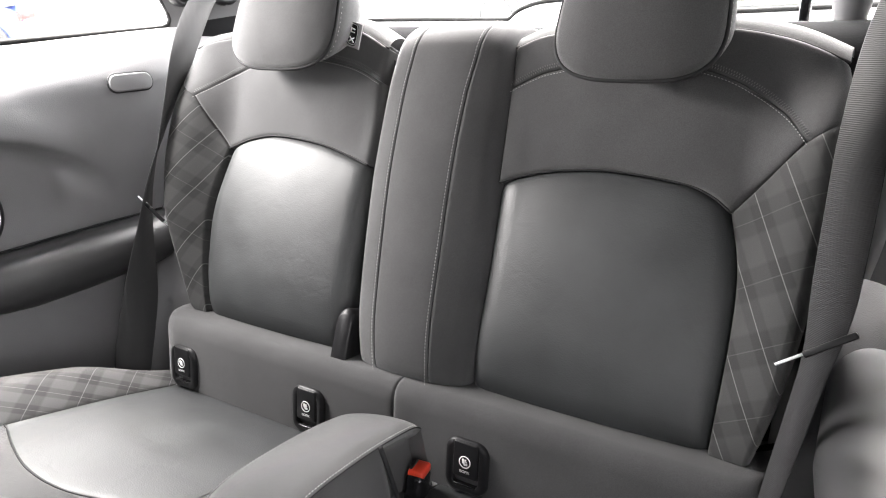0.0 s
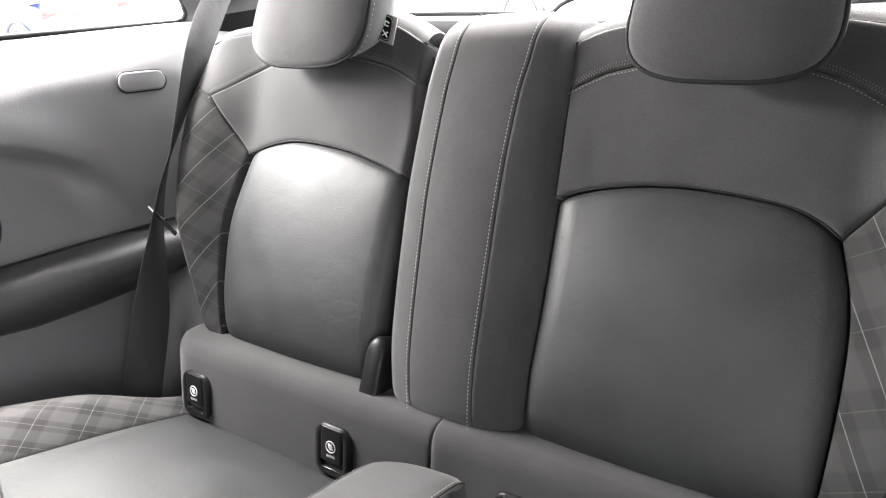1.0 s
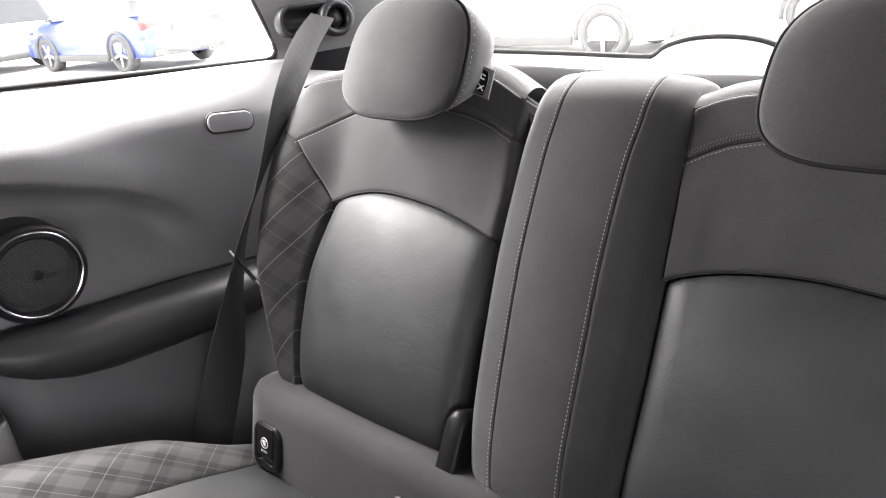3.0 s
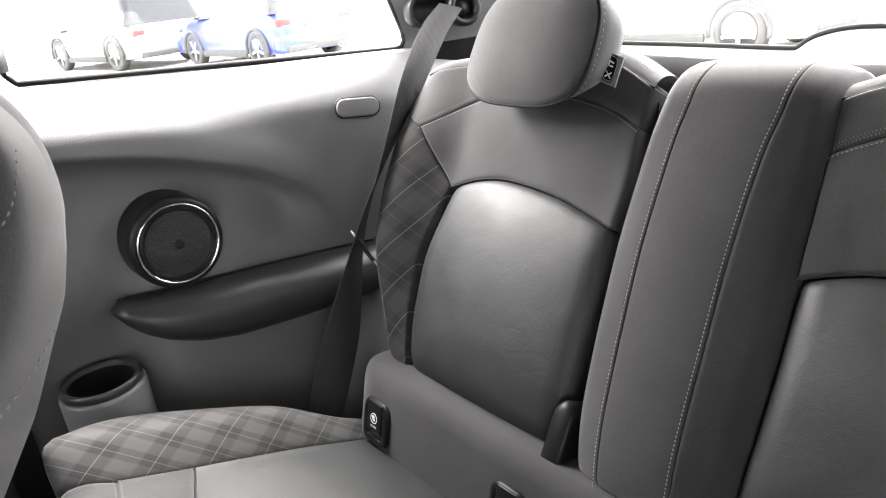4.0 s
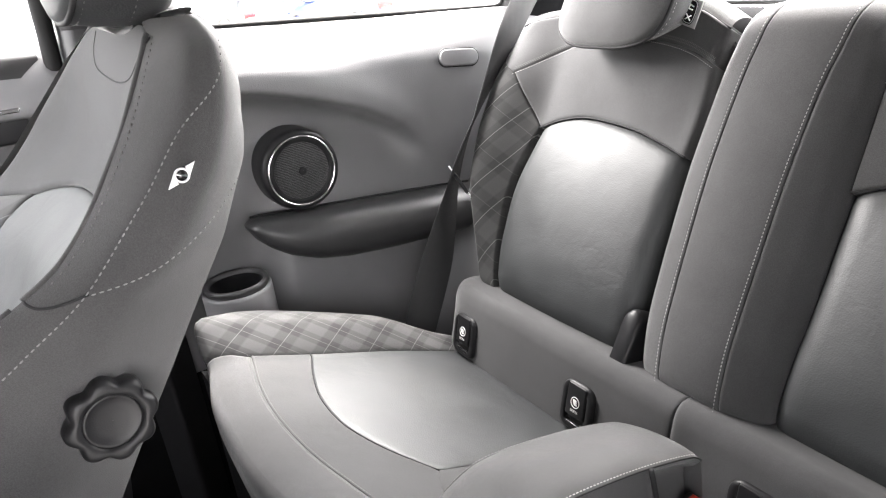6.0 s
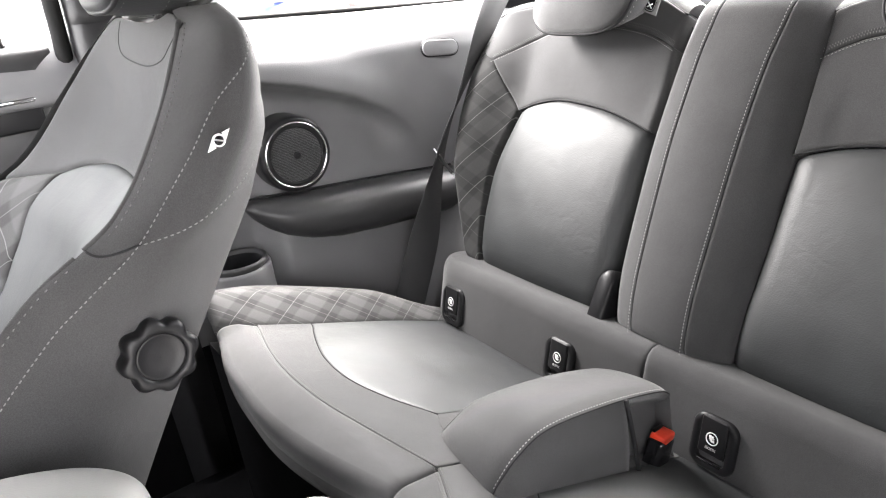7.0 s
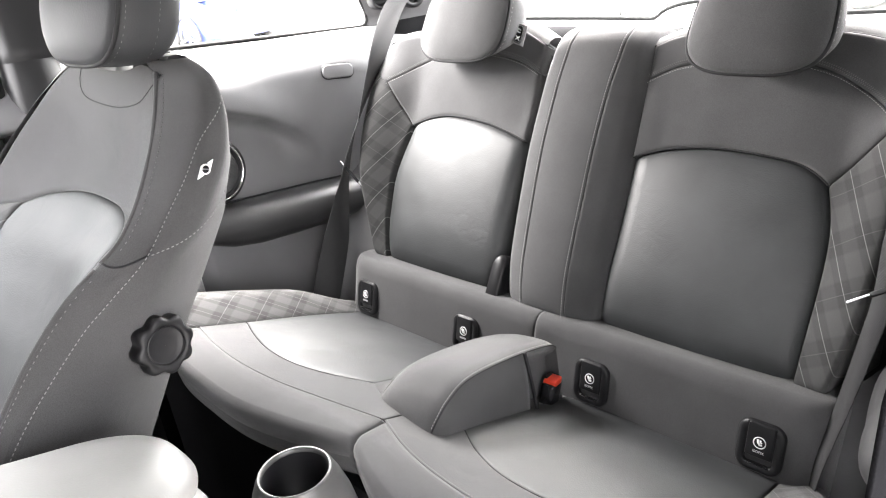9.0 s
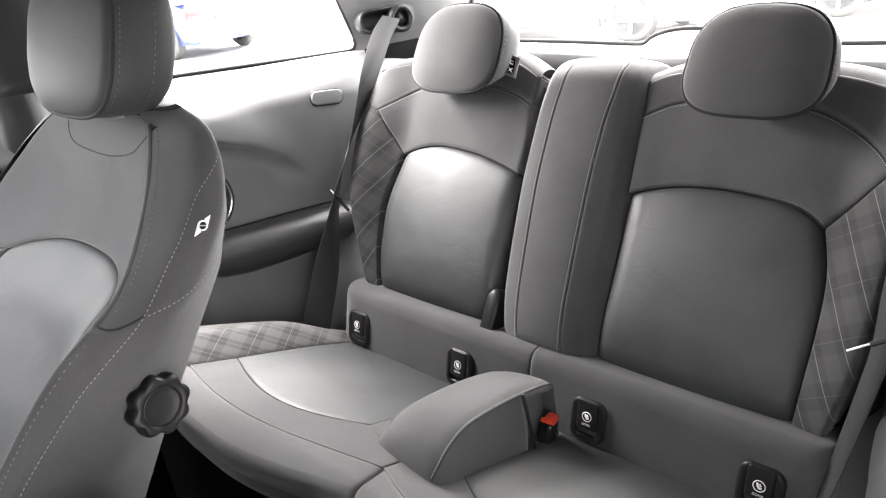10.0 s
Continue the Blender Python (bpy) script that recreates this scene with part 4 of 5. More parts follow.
INSET = 0.078  # the passenger side stands closer to the bench
for sd, name in ((-1, "wall_side_driver"), (1, "wall_side_passenger")):
    lining = quarter_trim(sd, name)
    armrest_form(sd, lining)
    plate_made = button(sd)
    if sd > 0:
        lining.location.x -= INSET
        plate_made.location.x -= INSET
cup_pocket(-1)
speaker(-1)


# ---- side windows, pillars, roof, rear end ----
def slab(name, pts, thick, mat, label, category, parent=None):
    """A flat panel of given outline, with thickness along its normal."""
    p = [Vector(q) for q in pts]
    n = (p[1] - p[0]).cross(p[2] - p[0]).normalized() * thick
    k = len(p)
    g = [tuple(q) for q in p] + [tuple(q + n) for q in p], [tuple(range(k)), tuple(range(k, 2 * k))] + [(i, (i + 1) % k, k + (i + 1) % k, k + i) for i in range(k)], None
    ob = part(name, g, mat, parent, flat=True)
    if parent is None:
        tagged(ob, label, category, kind="structure")
    return ob


def side_frame(side):
    """Window seal, glass and the pillars of one side."""
    X = 0.752
    glass_line = [(-0.296, sill_height(-0.30) + 0.015), (0.0, 1.167), (0.355, 1.1435), (0.372, 1.146), (0.380, 1.156), (0.378, 1.175), (0.345, 1.262), (0.29, 1.375), (-0.27, 1.40), (-0.295, 1.39), (-0.308, 1.37), (-0.308, 1.20)]
    # lay the seal just above the rolled sill
    glass_line = [(y, z - 0.013) for y, z in glass_line]
    ob = tagged(new("window_" + ("driver_side" if side < 0 else "passenger_side")), "rear side window with a thin black rubber seal", "window", kind="structure")
    loop = [(side * (X - 0.004), y, z) for y, z in glass_line]
    part("window_seal", tube([Vector(a).lerp(Vector(b), f) for a, b in zip(loop, loop[1:] + loop[:1]) for f in (0, 0.25, 0.5, 0.75)], 0.0045, 8, closed=True), RUBBER, ob, "black rubber seal")
    k = len(glass_line)
    pane = part("pane", ([(side * (X + 0.004), y, z) for y, z in glass_line], [tuple(range(k))], None), GLASS, ob, flat=True)
    pane.visible_shadow = False
    # pillar behind the window: a curved sheet from the glass edge to the hatch
    edge = spline([(0.352, 1.100), (0.372, 1.131), (0.374, 1.155), (0.340, 1.25), (0.285, 1.365), (0.27, 1.42)])
    rows = []
    for f in np.linspace(0, 1, 12):
        row = []
        for s in np.linspace(0, 1, 30):
            y, z = edge(s)
            row.append((side * (X - 0.006 - 0.085 * math.sin(f * math.pi * 0.55) - (0.02 if side < 0 else 0.06) * f), y + f * (0.838 - 1.067 * max(0.0, z - 1.077) - 0.012 - y), z))
        rows.append(row)
    pillar = part("pillar_rear_" + ("driver" if side < 0 else "passenger"), grid_geo(rows), TRIM_DARK_SHADED)
    tagged(pillar, "curved grey plastic pillar trim behind the window", "pillar trim", kind="structure")
    if side > 0:
        pillar.location.x -= INSET
    # lower trim behind the backrest
    low = [[(side * (X - 0.06), 0.36, z), (side * (X - 0.10), 0.62, z), (side * (X - 0.11), 0.835, z)] for z in (0.3, 0.8, 1.1, 1.135)]
    tagged(part("wall_boot_" + ("driver" if side < 0 else "passenger"), grid_geo(low), CARPET), "black boot side lining", "lining", kind="structure")
    return ob


side_frame(-1)
side_frame(1).location.x -= INSET


def belt_guide(side):
    """Moulded belt opening with its round guide on the rear pillar."""
    ob = thing("belt_guide", (side * 0.655, 0.44, 1.18), "black oval belt guide in the rear pillar trim", "belt guide", "belt guides")
    z_axis = Vector((-side, -0.35, 0.05)).normalized()
    x_axis = (Vector((0, 1, 0)) - z_axis * z_axis.y).normalized()
    y_axis = z_axis.cross(x_axis)
    m = Matrix.Translation((side * 0.672, 0.430, 1.196)) @ Matrix((x_axis, y_axis, z_axis)).transposed().to_4x4()
    part("hollow", plate(m, 0.150, 0.058, 0.026, [(0.0, -0.03), (0.0, 0.004), (0.004, 0.006), (0.010, -0.004), (0.014, -0.02)]), BLACK, ob)
    part("guide_ring", lathe([(0.034, -0.01), (0.034, 0.010), (0.030, 0.016), (0.024, 0.016), (0.020, 0.010), (0.018, -0.005)], 32, m @ pose(0.036, -0.004, 0.0)), BLACK, ob)
    part("guide_core", lathe([(0.0185, -0.004), (0.016, 0.002), (0.0005, 0.003)], 24, m @ pose(0.036, -0.004, 0.0)), BLACK, ob)
    return ob


def seat_belt(side):
    """Belt from the pillar guide down past the backrest to the anchor beside the cushion, with its hanging clip."""
    if side < 0:
        path = [(-0.650, 0.425, 1.200), (-0.622, 0.360, 1.168), (-0.582, 0.288, 1.125), (-0.556, 0.226, 1.070), (-0.546, 0.156, 0.980), (-0.546, 0.100, 0.890), (-0.556, 0.068, 0.800), (-0.566, 0.037, 0.700), (-0.576, -0.010, 0.580), (-0.578, -0.03, 0.52)]
        turn = [(0.55, -0.75, 0.35), (0.66, 0.1, 0.4), (0.60, 0.76, 0.15), (0.58, 0.80, 0.1), (0.50, 0.86, 0.1), (0.60, 0.78, 0.1), (0.95, -0.20, 0.2), (0.6, -0.78, 0.15), (0.55, -0.8, 0.12), (0.55, -0.8, 0.12)]
    else:
        path = [(0.577, 0.420, 1.205), (0.556, 0.34, 1.165), (0.540, 0.25, 1.110), (0.532, 0.15, 1.035), (0.530, 0.09, 0.950), (0.527, 0.058, 0.868), (0.516, 0.045, 0.780), (0.503, 0.030, 0.690), (0.490, 0.0, 0.600), (0.486, -0.01, 0.54)]
        turn = [(0.35, -0.85, 0.35), (0.30, -0.88, 0.35), (0.22, -0.9, 0.36), (0.10, -0.92, 0.36), (-0.2, -0.9, 0.3), (-0.62, -0.75, 0.25), (-0.82, -0.5, 0.2), (-0.86, -0.42, 0.15), (-0.88, -0.4, 0.12), (-0.88, -0.4, 0.12)]
    c, d = spline(path), spline(turn)
    S = np.linspace(0, 1, 60)
    ob = thing("seat_belt", path[-1], "dark grey woven seat belt hanging beside the backrest", "seat belt", "rear seat belts")
    part("webbing", ribbon([c(s) for s in S], [d(s) for s in S], (lambda s: 0.046 + 0.018 * smooth((s - 0.6) / 0.2)) if side < 0 else (lambda s: 0.046 - 0.015 * smooth((s - 0.55) / 0.12)), 0.0016), WEBBING, ob, "ribbed woven webbing")
    part("anchor", rounded_box((0.05, 0.012, 0.035), 0.004, Matrix.Translation(path[-1])), BLACK, ob)
    a0 = Vector((-0.556, 0.079, 0.878)) if side < 0 else Vector((0.490, 0.045, 0.829))
    a1 = Vector((-0.507, 0.091, 0.822)) if side < 0 else Vector((0.555, 0.060, 0.872))
    way = (a1 - a0).normalized()
    up = Vector((0, -0.8, 0.5))
    up = (up - way * up.dot(way)).normalized()
    m = Matrix((way, up.cross(way) * -1, up)).transposed().to_4x4()
    m.translation = (a0 + a1) / 2 + up * (0.0 if side < 0 else 0.014)
    L = (a1 - a0).length
    clip = part("tongue", rounded_box((L * 0.98, 0.0030, 0.0018), 0.0007, m), TONGUE, ob, "metal belt tongue")
    part("grip", rounded_box((L * (0.66 if side < 0 else 0.64), 0.007, 0.005), 0.0020, m @ pose(L * 0.02 if side < 0 else L * 0.17, 0.001, -0.0005)), BLACK, ob)
    return ob


for sd in (-1, 1):
    guide = belt_guide(sd)
    if sd > 0:
        guide.location.x -= INSET
    seat_belt(sd)

# front passenger's belt, hanging from its pillar
front_belt = thing("seat_belt", (0.62, -0.605, 0.70), "black woven front seat belt hanging from the middle pillar", "seat belt")
part("webbing", ribbon([(0.672, -0.63, 1.41), (0.659, -0.633, 1.30), (0.650, -0.634, 1.18), (0.650, -0.636, 1.05), (0.654, -0.636, 0.85), (0.664, -0.63, 0.55), (0.69, -0.61, 0.34)], [(-1, 0.05, 0)] * 7, 0.047, 0.0016), BLACK_WEBBING, front_belt)
part("anchor", rounded_box((0.02, 0.06, 0.05), 0.006, pose(0.675, -0.63, 1.405)), BLACK, front_belt)

# trim between the backrests and the car's sides
for sd in (-1, 1):
    inner, outer = (0.50, 0.72) if sd < 0 else (0.485, 0.645)
    rows = []
    for f in np.linspace(0, 1, 14):
        z = 0.46 + 0.36 * f
        rows.append([(sd * (inner + (outer - inner) * g), 0.040 + 0.30 * f * f * 0.5 + 0.10 * f - 0.075 * smooth((g - 0.35) / 0.65) ** 1.5, z) for g in np.linspace(0, 1, 14)])
    tagged(part("wall_wheel_arch_" + ("driver" if sd < 0 else "passenger"), grid_geo(rows), TRIM_DARK_SHADED), "dark plastic wheel arch trim beside the bench", "wheel arch", kind="structure")

# headliner and roof
rows = []
for f in np.linspace(0, 1, 34):
    row = []
    for x in np.linspace(-0.70, 0.70, 40):
        # unseen front edge is cut back on the driver's side to light the seat
        y = 0.50 - (1.52 - 0.22 * smooth((-0.14 - x) / 0.10)) * (1 - f)
        row.append((x, y, 1.455 - 0.05 * ((y + 0.25) / 1.05) ** 2 - 0.010 * smooth((y - 0.3) / 0.2) - 0.075 * (abs(x) / 0.70) ** 3.0))
    rows.append(row)
top = [[(p[0], p[1], p[2] + 0.05) for p in r] for r in rows]
# roof rail out of view, added to keep sun off the front seat
rail = [[(-0.695, y, 1.385), (-0.725, y, 1.365), (-0.752, y, 1.335), (-0.775, y, 1.325)] for y in np.linspace(-1.10, -0.30, 10)]
tagged(part("trim_roof_rail", grid_geo(rail), HEADLINER), "dark fabric roof rail over the front door, added unseen to stop sun", "roof rail", kind="structure")
tagged(part("ceiling", grid_geo(rows), HEADLINER), "dark grey fabric headliner", "ceiling", kind="structure")
tagged(part("roof", grid_geo(top), material("roof_paint", (0.5, 0.5, 0.5), 0.3, coat=0.5)), "painted car roof", "roof", kind="structure")


# ---- rear hatch ----
hatch = tagged(new("window_rear"), "sloping rear window with a black seal and a hump", "window", kind="structure")
GB = [(-0.62, 1.077), (-0.40, 1.073), (-0.21, 1.068), (-0.188, 1.072), (-0.165, 1.088), (-0.12, 1.101), (-0.065, 1.105), (-0.01, 1.101), (0.035, 1.088), (0.058, 1.072), (0.08, 1.068), (0.27, 1.071), (0.62, 1.077)]
gb = spline(GB)
low = [(gb(s)[0], 0.850, gb(s)[1]) for s in np.linspace(0, 1, 90)]
part("window_seal", tube(low, 0.0050, 8), RUBBER, hatch, "black rubber seal")
pane = part("pane", grid_geo([low, [(p[0] * 0.86, 0.50, 1.405) for p in low]]), GLASS, hatch)
pane.visible_shadow = False
# ledge under the glass and the dark boot edge
shelf_rows = []
for s in np.linspace(0, 1, 90):
    x, z = gb(s)
    base = 1.055
    shelf_rows.append([(x, 0.848, z - 0.004), (x, 0.835, z - 0.010 + 0.0), (x, 0.80, base + (z - 1.068) * 0.55), (x, 0.74, base - 0.002 + (z - 1.068) * 0.1), (x, 0.68, base - 0.004), (x, 0.655, base - 0.012), (x, 0.65, 0.95), (x, 0.66, 0.5)])
part("hatch_trim", grid_geo(shelf_rows), material("hatch_trim_plastic", (0.42, 0.42, 0.42), 0.5, grain=0.3, grain_scale=700), hatch, "grey plastic ledge below the window")
shelf = tagged(new("boot_cover"), "black felted edge of the boot cover", "boot cover", kind="structure")
rows = []
for x in np.linspace(-0.60, 0.60, 60):
    up = 0.019 + 0.035 * max(0.0, -x - 0.10)
    rows.append([(x, 0.46, 0.98), (x, 0.465, 1.035 + up), (x, 0.480, 1.062 + up + 0.003 * math.sin(x * 37)), (x, 0.51, 1.074 + up + 0.002 * math.sin(x * 21)), (x, 0.56, 1.070 + up), (x, 0.60, 1.052 + up), (x, 0.61, 0.98)])
part("felt_edge", grid_geo(rows), CARPET, shelf)
for sx in (-1, 1):
    strut = thing("hatch_strut", (sx * 0.56, 0.62, 1.06), "black gas strut beside the rear window", "gas strut", "hatch struts")
    part("cylinder", tube([(sx * (0.575 if sx < 0 else 0.424), 0.615, 1.04), (sx * (0.545 if sx < 0 else 0.428), 0.62, 1.24)], 0.0085, 12), GLOSS, strut)
    part("rod", tube([(sx * (0.545 if sx < 0 else 0.428), 0.62, 1.24), (sx * (0.525 if sx < 0 else 0.430), 0.64, 1.37)], 0.005, 8), SATIN, strut)

# tapered belt tower with its collar beside the rear window
tower = thing("belt_tower", (0.482, 0.60, 1.03), "grey tapered plastic belt tower with a collar", "belt tower")
m = Matrix.Translation((0.487, 0.60, 0))
part("tower_body", lathe([(0.020, 1.066), (0.021, 1.075), (0.030, 1.14), (0.040, 1.25), (0.046, 1.36)], 28, m), TRIM, tower)
part("collar", lathe([(0.034, 1.02), (0.030, 1.036), (0.024, 1.048), (0.0225, 1.060), (0.0215, 1.066), (0.018, 1.067)], 28, m), TRIM, tower, "lighter grey collar")
part("lever", rounded_box((0.026, 0.010, 0.007), 0.003, pose(0.460, 0.585, 1.052, 0, 12, 0)), TRIM, tower)

# ---- floor, tunnel, bulkheads and front doors ----
slab("floor", [(-0.78, -1.7, 0.30), (0.78, -1.7, 0.30), (0.78, 0.9, 0.30), (-0.78, 0.9, 0.30)], -0.03, CARPET, "black carpeted car floor", "floor")
slab("wall_front", [(-0.78, -1.62, 0.30), (0.78, -1.62, 0.30), (0.78, -1.55, 1.02), (-0.78, -1.55, 1.02)], 0.05, BLACK, "black dashboard wall", "wall")
slab("dashboard", [(-0.76, -1.55, 1.0), (0.76, -1.55, 1.0), (0.74, -1.25, 0.97), (-0.74, -1.25, 0.97)], -0.03, BLACK, "black dashboard top", "dashboard")
slab("wall_boot_rear", [(-0.66, 0.86, 0.3), (0.66, 0.86, 0.3), (0.66, 0.87, 1.05), (-0.66, 0.87, 1.05)], 0.03, CARPET, "black boot wall below the window", "wall")
# driver's door, shut, with its window opening
door = tagged(new("door_driver"), "shut front door with dark plastic lining and a recessed handle", "door", kind="structure")
rows = []
for y in np.linspace(-1.50, -0.514, 34):
    end = smooth((y + 0.54) / 0.026)
    rows.append([(-0.71 + 0.02 * math.sin((y + 1.5) * 3) - 0.02 * end, y, 0.30), (-0.70 - 0.02 * end, y, 0.6), (-0.672 - 0.025 * end, y, 0.80), (-0.676 - 0.025 * end, y, 1.0), (-0.684 - 0.025 * end, y, 1.09), (-0.690 - 0.02 * end, y, 1.140), (-0.700 - 0.015 * end, y, 1.163), (-0.716 - 0.01 * end, y, 1.173), (-0.74, y, 1.176), (-0.772, y, 1.172)])
part("door_lining", grid_geo(rows), TRIM_SOFT, door)
part("window_seal", tube([(-0.765, y, 1.178) for y in np.linspace(-1.48, -0.52, 12)], 0.005, 8), RUBBER, door)
pane = part("pane", ([(-0.768, -1.48, 1.17), (-0.768, -0.51, 1.17), (-0.745, -0.51, 1.41), (-0.745, -1.30, 1.41)], [(0, 1, 2, 3)], None), GLASS, door, flat=True)
pane.visible_shadow = False
part("lock_pin", lathe([(0.0075, 0.0), (0.0070, 0.004), (0.0042, 0.006), (0.0036, 0.022), (0.0030, 0.026), (0.0003, 0.027)], 16, Matrix.Translation((-0.738, -0.575, 1.175))), BLACK, door)
handle = part("door_handle", rounded_box((0.012, 0.12, 0.055), 0.005, pose(-0.681, -0.612, 1.078)), BLACK, door, "black handle recess")
part("lever", rounded_box((0.010, 0.070, 0.010), 0.004, pose(-0.673, -0.592, 1.098)), CHROME, handle, "chrome lever")
# pillar behind the door, with the rubber door seal and a cross joint
pillar = tagged(new("pillar_middle_driver"), "smooth dark middle pillar trim with a cross joint", "pillar trim", kind="structure")
part("door_seal", tube([(-0.706 - 0.05 * max(0.0, z - 1.2), -0.499 + 0.05 * max(0.0, z - 1.1), z) for z in np.linspace(0.34, 1.42, 26)], 0.0125, 10), RUBBER, pillar, "black rubber door seal")
for name, z0, z1, rear in (("upper_trim", 1.1935, 1.43, -0.306), ("lower_trim", 0.32, 1.1945, -0.385)):
    rows = []
    for z in np.linspace(z0, z1, 22):
        lean = -0.05 * max(0, z - 1.1)
        tuck = 0.006 * max(0.0, 1 - abs(z - 1.1935) / 0.008)
        back = rear - 0.10 * smooth((0.98 - z) / 0.1) * (rear < -0.35)
        x = -0.668 - tuck - 0.03 * smooth((z - 1.15) / 0.2)
        rows.append([(-0.76, -0.486 - lean, z), (x - 0.020, -0.484 - lean, z), (x - 0.006, -0.478 - lean, z), (x, -0.462 - lean, z), (x + 0.004, -0.43 - lean, z), (x, back - 0.03 - lean, z), (x - 0.012, back - 0.008 - lean, z), (-0.76, back - lean, z)])
    part(name, grid_geo(rows), PILLAR, pillar)
rows = []
for z in np.linspace(0.3, 1.43, 24):
    xo = 0.735 - 0.05 * smooth((z - 1.2) / 0.25)
    # above the sill the pillar is widened, unseen, to block the window's light
    rear = -0.27 if z < 1.14 else 0.26
    rows.append([(xo + 0.015, -0.52, z), (xo - 0.01 - INSET * (rear > -0.1), -0.515, z), (xo - 0.01 - INSET * (rear > -0.1), rear - 0.015, z), (xo + 0.015, rear, z)])
pillar = tagged(new("pillar_middle_passenger"), "black middle pillar trim at the door opening, widened over the window to block light", "pillar trim", kind="structure")
part("pillar_skin", grid_geo(rows), BLACK, pillar)

# dark sheet and wall ahead, added out of view to limit the entering light
door = tagged(new("door_passenger"), "plain dark sheet added in the passenger door opening, unseen, to limit light", "door", kind="structure")
rows = []
for y in np.linspace(-1.62, -0.92, 20):
    rows.append([(0.74, y, 0.25), (0.735, y, 0.8), (0.735, y, 1.10), (0.735, y, 1.30), (0.70, y, 1.44)])
part("door_lining", grid_geo(rows), BLACK, door)
# added wall, out of view, keeps front light off the rear seats
slab("wall_cabin_front", [(-0.23, -1.50, 0.30), (0.76, -1.40, 0.30), (0.74, -0.99, 1.42), (-0.23, -0.99, 1.445)], 0.03, BLACK, "plain dark wall added ahead, unseen, to block light from the front", "wall")


# ---- driver's seat, seen from its inner side ----
Y_FRONT = [(0.45, -0.985), (0.60, -0.930), (0.75, -0.862), (0.88, -0.785), (0.945, -0.728), (0.985, -0.682), (1.005, -0.652), (1.022, -0.604), (1.045, -0.574), (1.07, -0.551), (1.12, -0.513), (1.16, -0.486), (1.19, -0.465), (1.225, -0.452)]
X_FRONT = [(0.45, -0.040), (0.88, -0.045), (0.945, -0.046), (1.0, -0.052), (1.02, -0.062), (1.06, -0.076), (1.12, -0.094), (1.16, -0.116), (1.19, -0.140), (1.225, -0.165)]
Y_REAR = [(0.45, -0.790), (0.60, -0.712), (0.70, -0.660), (0.794, -0.602), (0.852, -0.565), (0.903, -0.531), (0.96, -0.497), (1.013, -0.462), (1.06, -0.432), (1.085, -0.415), (1.11, -0.401), (1.134, -0.396), (1.17, -0.396), (1.20, -0.406), (1.225, -0.425)]
ROUND = [(0.5, 0.025), (0.95, 0.025), (1.02, 0.030), (1.078, 0.052), (1.11, 0.085), (1.22, 0.080)]
X_IN = [(0.45, -0.075), (0.75, -0.075), (0.90, -0.068), (0.97, -0.056), (1.02, -0.048), (1.09, -0.048), (1.15, -0.068), (1.19, -0.095), (1.225, -0.130)]
X_OUT = [(0.45, -0.52), (0.90, -0.520), (1.02, -0.510), (1.09, -0.488), (1.15, -0.440), (1.19, -0.392), (1.225, -0.365)]
SEAT_MID = -0.245
TURNED = 0.095  # the outer side stands further forward than the inner one
HOLLOW = [(0.60, 0.127), (0.85, 0.127), (0.91, 0.122), (0.953, 0.113), (0.992, 0.089), (1.015, 0.071), (1.032, 0.059), (1.05, 0.057)]


def soft(keys):
    """The keys as a smoothed function."""
    def f(x):
        return sum(interp(keys, x + d) * w for d, w in ((-0.012, 0.2), (-0.006, 0.2), (0, 0.2), (0.006, 0.2), (0.012, 0.2)))
    return f


x_out = soft(X_OUT)
y_front, y_rear, x_in, x_edge = soft(Y_FRONT), soft(Y_REAR), soft(X_IN), soft(X_FRONT)


def face_surface(u, z, n):
    """The driver's backrest seen from ahead: across, height, and out towards the dashboard."""
    half, mid = 0.5 * (x_edge(z) - x_out(z)), 0.5 * (x_edge(z) + x_out(z))
    s = max(-1.0, min(1.0, (u - mid) / half))
    hollow = interp(HOLLOW, z) * (1 - abs(s) ** 2.6) * smooth((1.215 - z) / 0.16)
    return (u, y_front(z) + hollow - TURNED * (x_edge(z) - u) - 0.84 * n, z + 0.54 * n)


def flank(s, q, z, n):
    """The seat's side: s 1 inner, -1 outer; q from its front edge to its rear edge."""
    q = min(1.0, max(0.0, q))
    x0, x1 = x_edge(z), x_in(z)
    x = x0 + (x1 - x0) * math.sin(0.5 * math.pi * min(1, q / 0.4)) + 0.010 * math.sin(math.pi * q) ** 0.8
    if s < 0:
        x = x_out(z) - (x - x0)
    yf, yr = y_front(z), y_rear(z)
    return (x + s * n, yf + (yr - yf) * q - (TURNED * (x0 - x_out(z)) if s < 0 else 0.0), z)


def cap_of(q, z):
    """How far the side turns in at its front and rear edges."""
    e = min(1.0, 0.72 + max(0.0, q) / 0.10)
    r = max(0.0, 1 - (1 - q) / 0.42)
    return -0.030 * (1 - math.sqrt(max(0.0, 1 - (1 - e) ** 2))) - interp(ROUND, z) * r ** 1.45


driver = thing("front_seat", (SEAT_MID, -0.75, 0.35), "light grey cloth front seat with leather middle and checked side", "seat")
ZZ = np.concatenate([np.linspace(0.46, 0.98, 22), np.linspace(0.99, 1.202, 34)])
